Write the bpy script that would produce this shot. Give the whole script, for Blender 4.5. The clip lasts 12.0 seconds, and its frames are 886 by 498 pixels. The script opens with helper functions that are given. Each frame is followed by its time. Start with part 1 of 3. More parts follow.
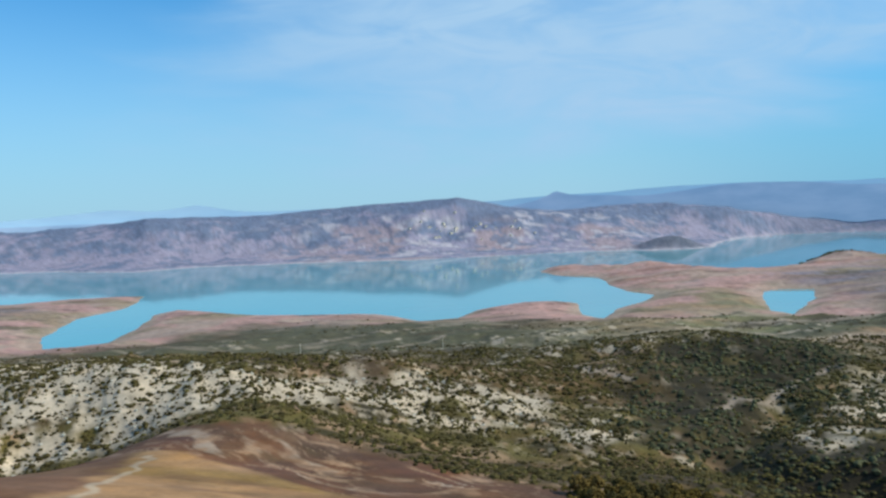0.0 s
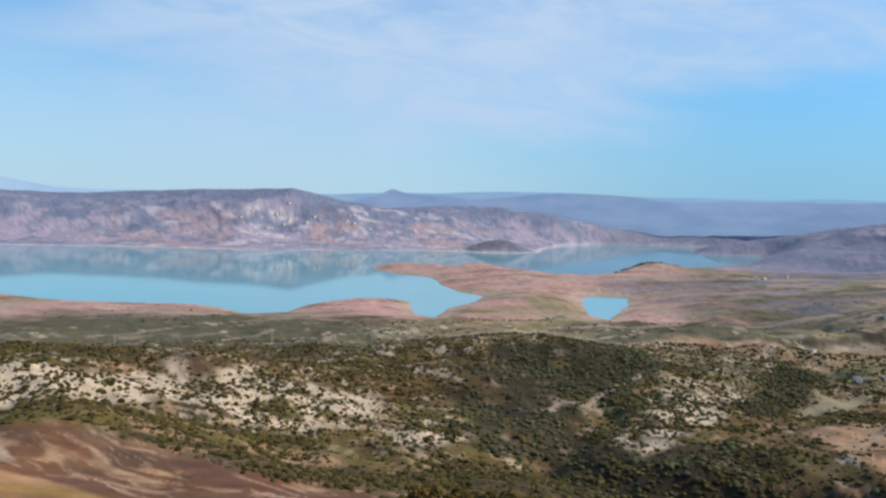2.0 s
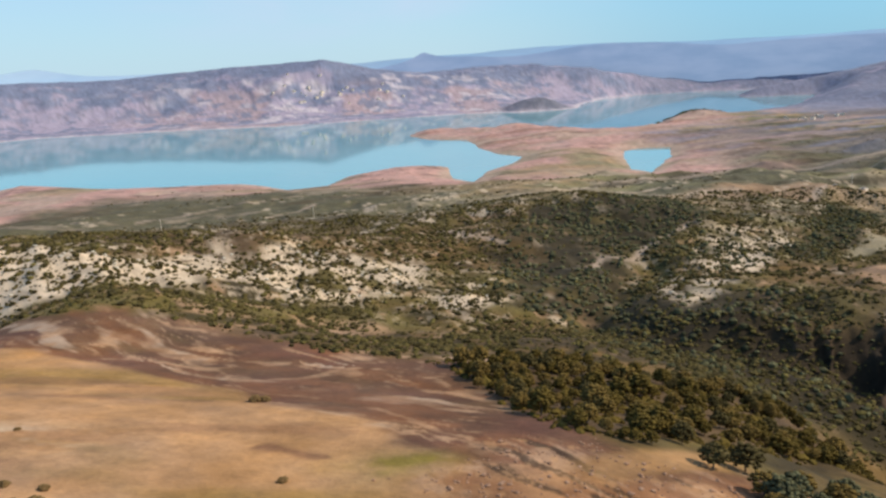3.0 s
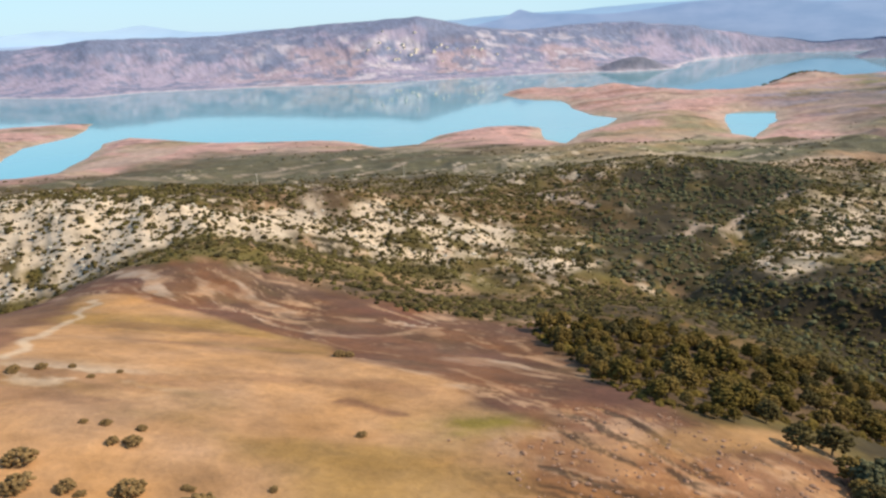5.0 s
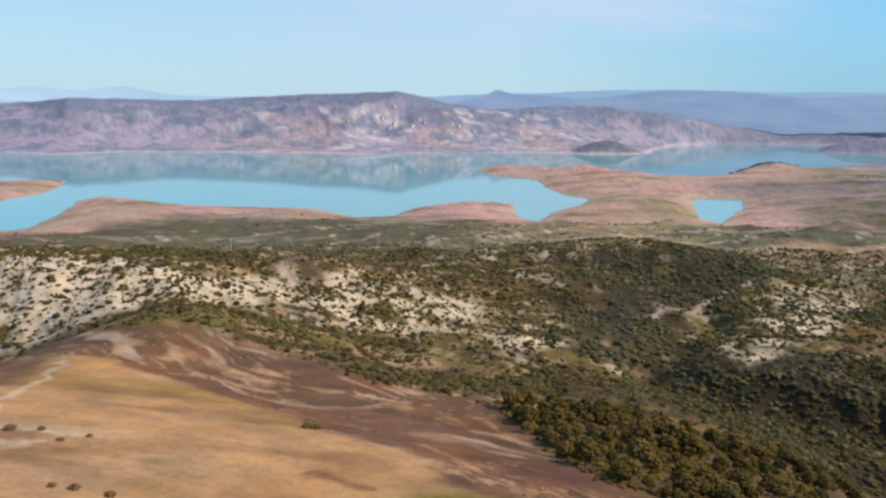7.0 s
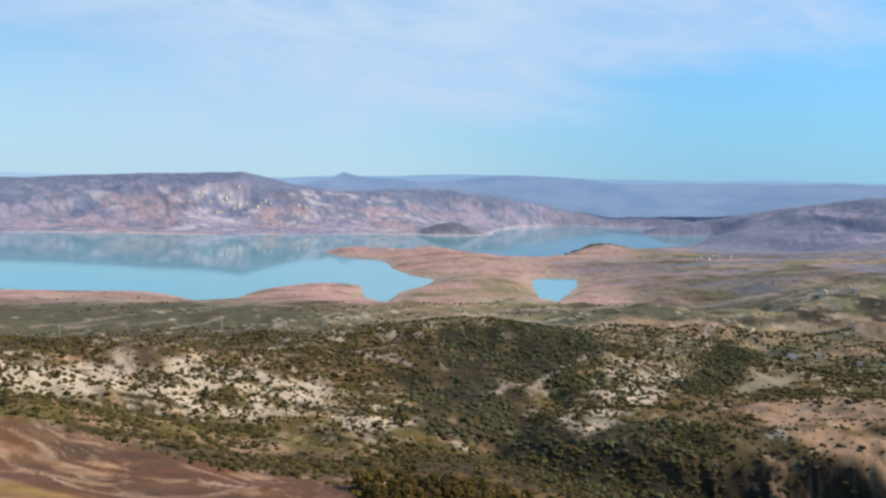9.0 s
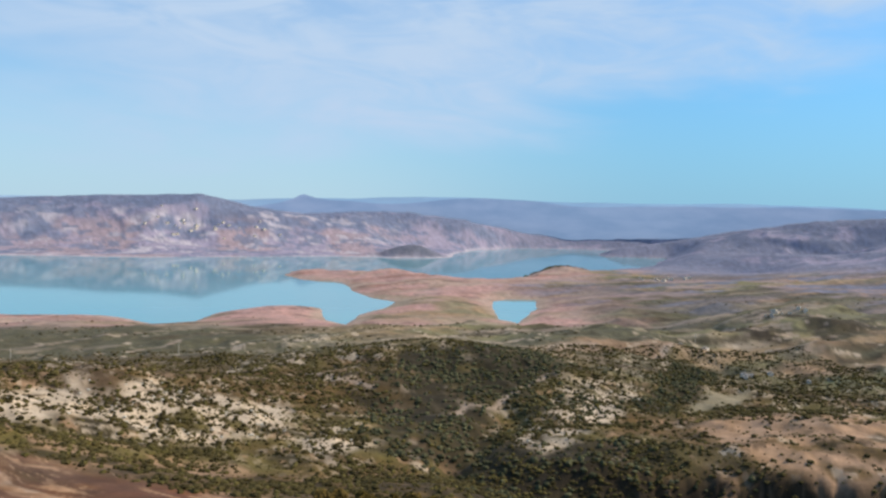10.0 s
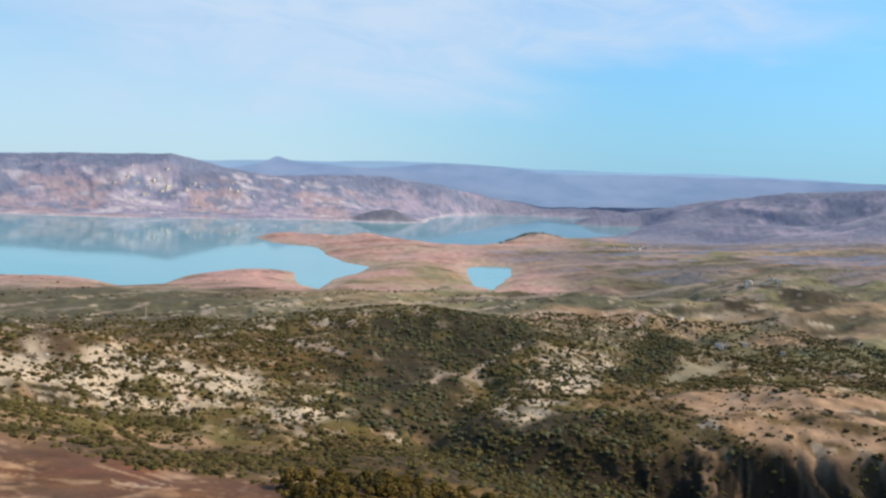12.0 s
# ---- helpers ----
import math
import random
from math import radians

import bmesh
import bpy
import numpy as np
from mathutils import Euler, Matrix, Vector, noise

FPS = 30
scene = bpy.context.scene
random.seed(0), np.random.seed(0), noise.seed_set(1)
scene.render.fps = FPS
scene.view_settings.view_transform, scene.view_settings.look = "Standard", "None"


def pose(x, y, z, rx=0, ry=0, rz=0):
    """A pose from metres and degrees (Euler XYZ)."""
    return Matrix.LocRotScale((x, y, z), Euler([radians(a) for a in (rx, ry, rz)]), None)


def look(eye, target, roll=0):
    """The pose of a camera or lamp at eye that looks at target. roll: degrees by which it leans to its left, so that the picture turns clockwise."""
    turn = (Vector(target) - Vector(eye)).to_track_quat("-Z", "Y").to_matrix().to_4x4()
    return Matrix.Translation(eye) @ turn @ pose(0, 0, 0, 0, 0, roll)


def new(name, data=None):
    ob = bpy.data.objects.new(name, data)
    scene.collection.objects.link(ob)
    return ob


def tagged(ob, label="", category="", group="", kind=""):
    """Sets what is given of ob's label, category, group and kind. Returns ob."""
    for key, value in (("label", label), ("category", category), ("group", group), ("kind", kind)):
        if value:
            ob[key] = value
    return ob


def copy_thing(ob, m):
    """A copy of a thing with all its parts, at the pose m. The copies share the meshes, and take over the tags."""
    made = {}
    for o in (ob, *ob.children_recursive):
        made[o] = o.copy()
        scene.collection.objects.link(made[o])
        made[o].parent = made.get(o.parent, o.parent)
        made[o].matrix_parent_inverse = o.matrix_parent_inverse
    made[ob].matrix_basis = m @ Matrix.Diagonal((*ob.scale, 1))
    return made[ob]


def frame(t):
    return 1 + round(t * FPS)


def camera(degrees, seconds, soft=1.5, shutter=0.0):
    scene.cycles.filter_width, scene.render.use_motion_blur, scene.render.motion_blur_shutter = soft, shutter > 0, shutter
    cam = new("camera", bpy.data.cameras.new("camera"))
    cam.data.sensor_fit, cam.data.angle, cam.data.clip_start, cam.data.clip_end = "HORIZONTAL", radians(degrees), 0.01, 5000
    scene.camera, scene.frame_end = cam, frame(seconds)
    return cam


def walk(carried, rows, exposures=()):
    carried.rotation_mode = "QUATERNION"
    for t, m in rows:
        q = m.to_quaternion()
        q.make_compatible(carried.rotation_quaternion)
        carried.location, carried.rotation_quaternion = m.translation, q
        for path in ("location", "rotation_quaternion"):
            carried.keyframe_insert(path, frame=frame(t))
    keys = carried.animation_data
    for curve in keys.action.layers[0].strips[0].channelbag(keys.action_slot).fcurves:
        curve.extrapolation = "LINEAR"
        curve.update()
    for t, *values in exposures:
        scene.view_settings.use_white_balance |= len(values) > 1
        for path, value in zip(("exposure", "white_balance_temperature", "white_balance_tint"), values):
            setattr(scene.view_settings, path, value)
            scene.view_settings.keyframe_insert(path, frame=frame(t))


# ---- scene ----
cam = camera(59.0, 12.0, soft=2.6)
EYE = 190.0  # metres above the water of the reservoir
# seconds, east, north, height, yaw, pitch, roll
PATH = [
    (0, 0, -0.02, 189.99, 0.3, -2.85, 2.1),
    (0.5, -2.76, 6.26, 190.51, -2.95, -3.553, 2.669),
    (1, -4.42, 4.1, 192.27, -9.525, -2.088, 0.643),
    (1.5, -6.27, 6.32, 191.62, -12.511, 0.004, -1.204),
    (2, -3.68, 11.39, 190.08, -11.716, -3.22, -1.756),
    (2.5, -0.15, 13.74, 190.06, -10.526, -8.534, 0.122),
    (3, -0.68, 16.43, 189.27, -9.318, -13.077, 2.472),
    (3.5, -1.09, 16.77, 189.38, -7.975, -15.661, 3.421),
    (5.5, 0.54, 15.99, 190.44, -1.393, -15.868, 1.496),
    (6, 0.03, 15.55, 190.86, -1.307, -16.236, 0.823),
    (6.5, 0.19, 13.06, 191.73, -2.216, -13.172, 0.112),
    (7, -0.63, 11.92, 192.32, -4.077, -10.514, -0.599),
    (7.5, 0.72, 9.06, 193.36, -6.72, -8.173, -1.136),
    (9.5, -2.84, 2, 193.47, -17.084, -3.474, -1.569),
    (10, -3.17, -0.17, 193.41, -18.086, -2.704, -1.559),
    (10.5, -2.47, 0.5, 194.43, -18.673, -5.846, -1.212),
    (11, -2.44, 1.15, 194.35, -19.315, -8.936, -0.967),
    (11.5, -1.16, 2.43, 194.01, -19.611, -6.584, -1.746),
    (12, 0.36, 14.16, 192.49, -19.869, -5.172, -2.627),
]
walk(cam, [(t, pose(x, y, z, 90 + pitch, roll, yaw)) for t, x, y, z, yaw, pitch, roll in PATH],
     exposures=[(0, -0.25, 5450, -2), (0.5, -0.05, 5900, -2), (1.5, -0.05, 6000, 10), (2.5, -0.18, 6250, 10), (3.5, 0.25, 6600, 10), (5.5, 0.27, 6600, 10), (6, 0.3, 6700, 10),
                (6.5, 0.12, 6550, 10), (7.5, 0.0, 6400, 10), (9.5, -0.05, 6150, 10), (10.5, -0.12, 6350, 10), (11, 0.1, 6400, 10), (12, 0.05, 6400, 10)])

# ---- daylight ----
SUN_AZ, SUN_EL = 96.0, 38.0  # degrees east of north, and above the horizon
sky = bpy.data.worlds.new("sky")
scene.world = sky
sky.use_nodes = True
nt = sky.node_tree
nt.nodes.clear()


def link(tree, a, b):
    tree.links.new(a, b)


def node(tree, kind, **sets):
    n = tree.nodes.new(kind)
    for key, value in sets.items():
        n.inputs[key.replace("_", " ")].default_value = value
    return n


def math_node(tree, op, a, b, clamp=False):
    n = tree.nodes.new("ShaderNodeMath")
    n.operation, n.use_clamp = op, clamp
    for i, v in enumerate((a, b)):
        if isinstance(v, (int, float)):
            n.inputs[i].default_value = v
        else:
            link(tree, v, n.inputs[i])
    return n.outputs[0]


def mixed(tree, fac, a, b):
    n = tree.nodes.new("ShaderNodeMix")
    n.data_type = "RGBA"
    for i, v in ((0, fac), (6, a), (7, b)):
        if isinstance(v, (int, float)):
            n.inputs[i].default_value = v
        elif isinstance(v, tuple):
            n.inputs[i].default_value = (*v, 1)
        else:
            link(tree, v, n.inputs[i])
    return n.outputs[2]


def stepped(tree, v, lo, hi):
    n = tree.nodes.new("ShaderNodeMapRange")
    n.interpolation_type = "SMOOTHSTEP"
    link(tree, v, n.inputs[0])
    n.inputs[1].default_value, n.inputs[2].default_value = lo, hi
    return n.outputs[0]


air = nt.nodes.new("ShaderNodeTexSky")
air.sky_type, air.sun_disc = "NISHITA", False
air.sun_elevation, air.sun_rotation = radians(SUN_EL), radians(SUN_AZ)
air.air_density, air.dust_density, air.ozone_density = 1.0, 0.3, 3.0
way = nt.nodes.new("ShaderNodeTexCoord").outputs["Generated"]
split = nt.nodes.new("ShaderNodeSeparateXYZ")
link(nt, way, split.inputs[0])
blue = mixed(nt, 1.0, air.outputs[0], (0.85, 1.62, 2.0))
nt.nodes[-1].blend_type = "MULTIPLY"
stretch = nt.nodes.new("ShaderNodeMapping")
stretch.inputs["Scale"].default_value = (1.5, 1.5, 5.0)
stretch.inputs["Rotation"].default_value = (0.0, radians(9), 0.0)
link(nt, way, stretch.inputs[0])
veil = node(nt, "ShaderNodeTexNoise", Scale=1.6, Detail=5.0, Roughness=0.5, Distortion=0.5)
link(nt, stretch.outputs[0], veil.inputs["Vector"])
ragged = math_node(nt, "SUBTRACT", veil.outputs[0], 0.5)
# the cirrus veil lies over the north-east, above a slanting lower edge
east = stepped(nt, math_node(nt, "ADD", split.outputs[0], math_node(nt, "MULTIPLY", ragged, 1.0)), -0.38, 0.12)
edge = math_node(nt, "SUBTRACT", split.outputs[2], math_node(nt, "MULTIPLY", split.outputs[0], 0.2))
above = stepped(nt, math_node(nt, "ADD", edge, math_node(nt, "MULTIPLY", ragged, 0.22)), -0.01, 0.075)
wisp = node(nt, "ShaderNodeTexNoise", Scale=4.5, Detail=6.0, Roughness=0.55, Distortion=0.8)
link(nt, stretch.outputs[0], wisp.inputs["Vector"])
thin = math_node(nt, "ADD", math_node(nt, "MULTIPLY", stepped(nt, wisp.outputs[0], 0.3, 0.7), 0.55), 0.5)
cirrus = math_node(nt, "MULTIPLY", math_node(nt, "MULTIPLY", east, above), thin)
low = math_node(nt, "MULTIPLY", stepped(nt, split.outputs[2], 0.34, -0.03), 0.88)
haze = mixed(nt, stepped(nt, split.outputs[0], 0.1, 0.6), (6.3, 8.3, 9.7), (3.3, 6.1, 8.5))
clear = mixed(nt, low, blue, haze)
hazed = mixed(nt, cirrus, clear, (6.5, 8.2, 10.3))
out = nt.nodes.new("ShaderNodeOutputWorld")
back = nt.nodes.new("ShaderNodeBackground")
back.inputs[1].default_value = 0.085
link(nt, hazed, back.inputs[0])
link(nt, back.outputs[0], out.inputs[0])
sun = new("sun", bpy.data.lights.new("sun", "SUN"))
sun.data.energy, sun.data.angle, sun.data.color = 4.35, radians(0.6), (1.0, 0.875, 0.71)
a, e = radians(SUN_AZ), radians(SUN_EL)
sun.matrix_world = look((0, 0, 600), (-math.sin(a) * math.cos(e), -math.cos(a) * math.cos(e), 600 - math.sin(e)))

# ---- the lie of the land ----
def lattice(ix, iy, seed):
    h = (ix.astype(np.int64) * 374761393 + iy.astype(np.int64) * 668265263 + seed * 974634777) & 0xFFFFFFFF
    h = ((h ^ (h >> 13)) * 1274126177) & 0xFFFFFFFF
    return ((h ^ (h >> 16)) & 0xFFFF) / 65535.0


def vnoise(x, y, seed):
    """Value noise, 0 to 1."""
    ix, iy = np.floor(x), np.floor(y)
    fx, fy = x - ix, y - iy
    fx, fy = fx * fx * fx * (fx * (fx * 6 - 15) + 10), fy * fy * fy * (fy * (fy * 6 - 15) + 10)
    a, b = lattice(ix, iy, seed), lattice(ix + 1, iy, seed)
    c, d = lattice(ix, iy + 1, seed), lattice(ix + 1, iy + 1, seed)
    return (a + (b - a) * fx) * (1 - fy) + (c + (d - c) * fx) * fy


def fbm(x, y, size, seed, octaves=4, gain=0.5):
    """Sum of noise of that size in metres, about -1 to 1."""
    total, amp, norm = 0.0, 1.0, 0.0
    for k in range(octaves):
        f = 2.03 ** k / size
        total = total + amp * (vnoise(x * f + 17.3 * k, y * f - 9.1 * k, seed + k) * 2 - 1)
        norm += amp
        amp *= gain
    return total / norm * 1.5


def ridged(x, y, size, seed, octaves=3):
    total, amp, norm = 0.0, 1.0, 0.0
    for k in range(octaves):
        f = 2.1 ** k / size
        total = total + amp * (1 - np.abs(vnoise(x * f + 5.7 * k, y * f + 3.3 * k, seed + k) * 2 - 1))
        norm += amp
        amp *= 0.5
    return total / norm


def smooth(v, lo, hi):
    s = np.clip((v - lo) / (hi - lo), 0, 1)
    return s * s * (3 - 2 * s)


def inside(x, y, poly):
    """Distance to the outline of a region, positive within it."""
    best, odd = np.full(x.shape, 1e18), np.zeros(x.shape, bool)
    for (ax, ay), (bx, by) in zip(poly, poly[1:] + poly[:1]):
        ex, ey = bx - ax, by - ay
        t = np.clip(((x - ax) * ex + (y - ay) * ey) / (ex * ex + ey * ey), 0, 1)
        best = np.minimum(best, (x - ax - t * ex) ** 2 + (y - ay - t * ey) ** 2)
        cross = (ay > y) != (by > y)
        odd ^= cross & (x < ax + (y - ay) / (ey if ey else 1e-9) * ex)
    return np.where(odd, 1, -1) * np.sqrt(best)


NEAR_BANK = [(-4950, -4950), (-4950, 1500), (-1500, 1800), (-1037, 1830), (-930, 1925), (-760, 1950), (-715, 1720), (-740, 1540),
             (-690, 1290), (-600, 1130), (-530, 1200), (-560, 1390), (-600, 1560), (-570, 1640), (-460, 1560), (-340, 1480), (-136, 1450), (-40, 1330),
             (10, 1350), (60, 1470), (120, 1545), (240, 1515), (226, 1350), (252, 1285), (300, 1400), (368, 1500), (418, 1605), (392, 1676),
             (380, 1860), (395, 2050), (315, 2120), (268, 2260), (288, 2400), (380, 2450), (470, 2330), (600, 2280), (760, 2040), (920, 2100), (1060, 2300), (1356, 2390),
             (1500, 2490), (1680, 2590), (2000, 2980), (2200, 3240), (1890, 3340), (1975, 3500), (2420, 3600), (2700, 3700), (4950, 3300), (4950, -4950)]
FAR_BANK = [(-4950, 2300), (-2400, 2900), (-1630, 3116), (-1171, 2900), (-1000, 3080), (-683, 3080), (-403, 3063), (-113, 3030), (86, 3070), (352, 3130),
            (533, 3171), (740, 3150), (800, 3100), (1000, 3100), (1080, 3190), (1160, 3420), (1409, 3800), (1700, 4050), (2110, 4080), (2500, 3900), (3200, 3500), (4950, 3400), (4950, 4950), (-4950, 4950)]
POOL = [(640, 1590), (690, 1625), (752, 1600), (690, 1470), (556, 1268), (545, 1330), (590, 1470)]
# control heights placed to fit the camera's view: east, north, height
FIELD_HILLS = [(0, 0, 138), (-70, 30, 146), (80, 20, 128), (-10, 140, 131), (-48, 118, 140), (-20, 205, 116), (-88, 258, 118),
               (-72, 300, 116), (20, 238, 107), (42, 278, 95), (48, 185, 112), (58, 135, 122), (-45, 245, 113), (-150, 265, 100),
               (85, 144, 108), (120, 215, 88), (-110, 140, 142), (0, -150, 135), (200, -50, 110), (-250, 100, 130)]
SLOPES = [(-150, 305, 96), (-190, 390, 117), (-128, 378, 117), (-250, 330, 108), (-80, 440, 100), (-27, 495, 95), (-40, 350, 96),
          (10, 385, 77), (60, 420, 71), (165, 405, 65), (110, 350, 66), (180, 640, 77), (120, 650, 70), (250, 620, 78),
          (257, 480, 65), (247, 420, 66), (323, 365, 76), (360, 310, 78), (245, 290, 79), (160, 205, 62), (200, 262, 76),
          (340, 465, 60), (-20, 600, 66), (420, 560, 52), (500, 400, 60)]
PLAIN = [(0, 720, 58), (100, 820, 50), (-200, 600, 80), (-300, 800, 50), (-400, 1000, 26), (-150, 1000, 30), (0, 1130, 24),
         (200, 1000, 38), (400, 900, 42), (280, 1200, 12), (570, 1190, 7), (600, 1000, 32), (700, 1200, 24), (860, 900, 60), (900, 1150, 32),
         (1000, 1500, 26), (1300, 1800, 24), (1800, 2200, 20), (1110, 2250, 22), (1500, 2000, 26), (1500, 1500, 40), (2500, 2500, 44),
         (-520, 1480, 13), (140, 1450, 17), (430, 1500, 15), (600, 2000, 18), (-900, 1750, 10), (-800, 1000, 34), (1500, 700, 80)]
BEYOND = [(-1926, 3391, 95), (-1603, 3555, 160), (-1357, 3656, 184), (-1000, 3600, 120), (-838, 3812, 168), (-392, 3883, 202), (60, 3901, 252), (186, 3897, 212),
          (319, 3889, 172), (-900, 3350, 46), (-400, 3650, 115), (-300, 3400, 55), (100, 3650, 130), (300, 3400, 60), (590, 4261, 172), (860, 4215, 174),
          (700, 3750, 122), (700, 3480, 66), (1160, 4142, 175), (1100, 3700, 74), (1455, 4250, 166), (1600, 4300, 140), (1900, 4390, 72), (2300, 4200, 58), (2700, 3960, 66), (2150, 4200, 36), (2327, 3144, 92), (2523, 2989, 130),
          (2700, 2829, 168), (2955, 2559, 215), (1794, 2419, 38), (1945, 2299, 56), (2081, 2175, 72), (2279, 1966, 100), (3600, 1800, 190), (3300, 3300, 190),
          (3100, 3650, 150), (-2600, 3400, 110), (0, 4600, 185), (1400, 4600, 160), (-1800, 4500, 170), (-2500, 1800, 70), (-4000, 0, 150), (0, -3500, 150),
          (4000, -500, 180), (2600, 1500, 120)]
CONTROL_HEIGHTS = np.array(FIELD_HILLS + SLOPES + PLAIN + BEYOND, float)
SOFT = 25.0


def kernel(x, y):
    return np.sqrt((x[:, None] - CONTROL_HEIGHTS[None, :, 0]) ** 2 + (y[:, None] - CONTROL_HEIGHTS[None, :, 1]) ** 2 + SOFT ** 2)


WEIGHTS = np.linalg.solve(kernel(CONTROL_HEIGHTS[:, 0], CONTROL_HEIGHTS[:, 1]), CONTROL_HEIGHTS[:, 2] - 90.0)


def rolling(x, y):
    z = np.empty(x.shape)
    for i in range(0, len(x), 60000):
        z[i:i + 60000] = kernel(x[i:i + 60000], y[i:i + 60000]) @ WEIGHTS + 90.0
    return z


def shore(x, y):
    """Distance from the water's edge, positive on land."""
    d = np.hypot(x, y)
    wx = x + fbm(x, y, 160, 31) * np.clip(d * 0.006, 0, 14)
    wy = y + fbm(x, y, 160, 47) * np.clip(d * 0.009, 0, 20)
    s = np.maximum(inside(wx, wy, NEAR_BANK), inside(wx, wy, FAR_BANK))
    return np.minimum(s, -inside(wx, wy, POOL))


FIELD = [(-300, 60), (-130, 215), (-95, 262), (-62, 262), (-20, 225), (10, 205), (30, 178), (45, 150), (70, 120), (110, 60), (60, -200), (-300, -200)]
RAVINE = [(150, 304), (194, 278), (238, 250), (293, 203), (365, 160)]
GULLY = [(150, 300), (125, 345), (150, 400), (200, 470)]


def trench(x, y, line):
    """Distance from a broken line."""
    best = np.full(x.shape, 1e18)
    for (ax, ay), (bx, by) in zip(line, line[1:]):
        ex, ey = bx - ax, by - ay
        t = np.clip(((x - ax) * ex + (y - ay) * ey) / (ex * ex + ey * ey), 0, 1)
        best = np.minimum(best, (x - ax - t * ex) ** 2 + (y - ay - t * ey) ** 2)
    return np.sqrt(best)


def land(x, y):
    """Height of the ground and how rough it is."""
    d = np.hypot(x, y)
    s = shore(x, y)
    f = inside(x + fbm(x, y, 25, 3) * 5, y + fbm(x, y, 25, 4) * 5, FIELD)
    rough = smooth(-f, -4, 60)
    far = smooth(d, 2500, 3200)
    z = rolling(x, y)
    z = z + rough * (1 - far) * (fbm(x, y, 95, 11, 5) * 4.5 + (ridged(x, y, 60, 19) - 0.6) * 6.0) * np.clip(z / 40.0, 0.5, 1.0)
    z = z + fbm(x, y, 60, 23, 3) * 0.8
    spurs = (ridged(x + fbm(x, y, 300, 15) * 120, y * 0.8, 330, 13, 3) - 0.62) * 44 + fbm(x, y, 130, 17, 4) * 7
    z = z + far * (fbm(x, y, 480, 7, 5, 0.45) * 14 + spurs * (1 - 0.75 * smooth(z, 140, 215))) * smooth(s, 0, 420)
    z = z + (1 - far) * smooth(d, 600, 900) * (1 - 0.8 * smooth(d, 1300, 1800)) * (fbm(x, y, 210, 71, 3) * 8 + (ridged(x, y, 150, 73, 3) - 0.6) * 10) * smooth(s, 0, 160) * (0.5 + 1.5 * smooth(x, 100, 700))
    z = z + rough * smooth(d, 270, 360) * (1 - smooth(d, 800, 1000)) * ((ridged(x + 0.3 * y, y * 0.35, 26, 91, 3) - 0.62) * 3.2 + fbm(x, y, 14, 93, 3) * 0.9)
    # the ravine, with gullies cut into its far wall
    gx, gy = x + fbm(x, y, 45, 59, 3) * 9, y + fbm(x, y, 45, 57, 3) * 9
    axis = trench(gx, gy, RAVINE)
    ribs = ridged(x * 0.9 + y * 0.4, y * 0.2, 15, 61, 2)
    along = x * 0.78 - y * 0.62
    along = along + fbm(x, y, 18, 67, 3) * 5
    z = z - 12 * smooth(x, 150, 220) * np.exp(-((axis - 22) / 14) ** 2) * ridged(along, axis * 0.22, 11, 63, 3)
    z = z - (12 + 22 * smooth(x, 165, 250)) * np.exp(-(axis / (11 + 12 * ribs)) ** 2) - 8 * np.exp(-(trench(gx, gy, GULLY) / 14) ** 2)
    ramp = z * smooth(s, -30, 190 + 500 * far * (1 - smooth(x, 900, 1500))) + np.clip(s, 0, 40) * 0.12 * (1 - smooth(s, 0, 190))
    ridge = trench(x + fbm(x, y, 120, 81) * 40, y + fbm(x, y, 120, 83) * 40, [(330, 2290), (560, 2190), (760, 1980), (1080, 2190)])
    ramp = ramp + smooth(s, 0, 60) * (12 * np.exp(-(ridge / 75) ** 2) * (0.75 + 0.5 * fbm(x, y, 80, 85, 4)) + 7 * np.exp(-((x - 470) / 60) ** 2 - ((y - 1480) / 70) ** 2))
    ramp = ramp + 18 * np.exp(-((x - 870) / 80) ** 2 - ((y - 930) / 60) ** 2) + 46 * smooth(s, 0, 90) * np.exp(-((x - 905) / 125) ** 2 - ((y - 3200) / 70) ** 2) + 9 * np.exp(-((x - 1110) / 110) ** 2 - ((y - 2230) / 60) ** 2)
    return np.where(s > 0, np.maximum(ramp, np.minimum(s * 0.05, 2.0)), np.maximum(s * 0.15, -12)), s, f

# ---- materials ----
def material(name):
    m = bpy.data.materials.new(name)
    m.use_nodes = True
    return m, m.node_tree, m.node_tree.nodes["Principled BSDF"]


def bumped(tree, shader, height, strength, distance):
    b = node(tree, "ShaderNodeBump", Strength=strength, Distance=distance)
    link(tree, height, b.inputs["Height"])
    link(tree, b.outputs[0], shader.inputs["Normal"])


def at_place(tree, scale, detail=4.0, rough=0.55):
    g = tree.nodes.new("ShaderNodeNewGeometry")
    n = node(tree, "ShaderNodeTexNoise", Scale=scale, Detail=detail, Roughness=rough)
    link(tree, g.outputs["Position"], n.inputs["Vector"])
    return n.outputs[0]


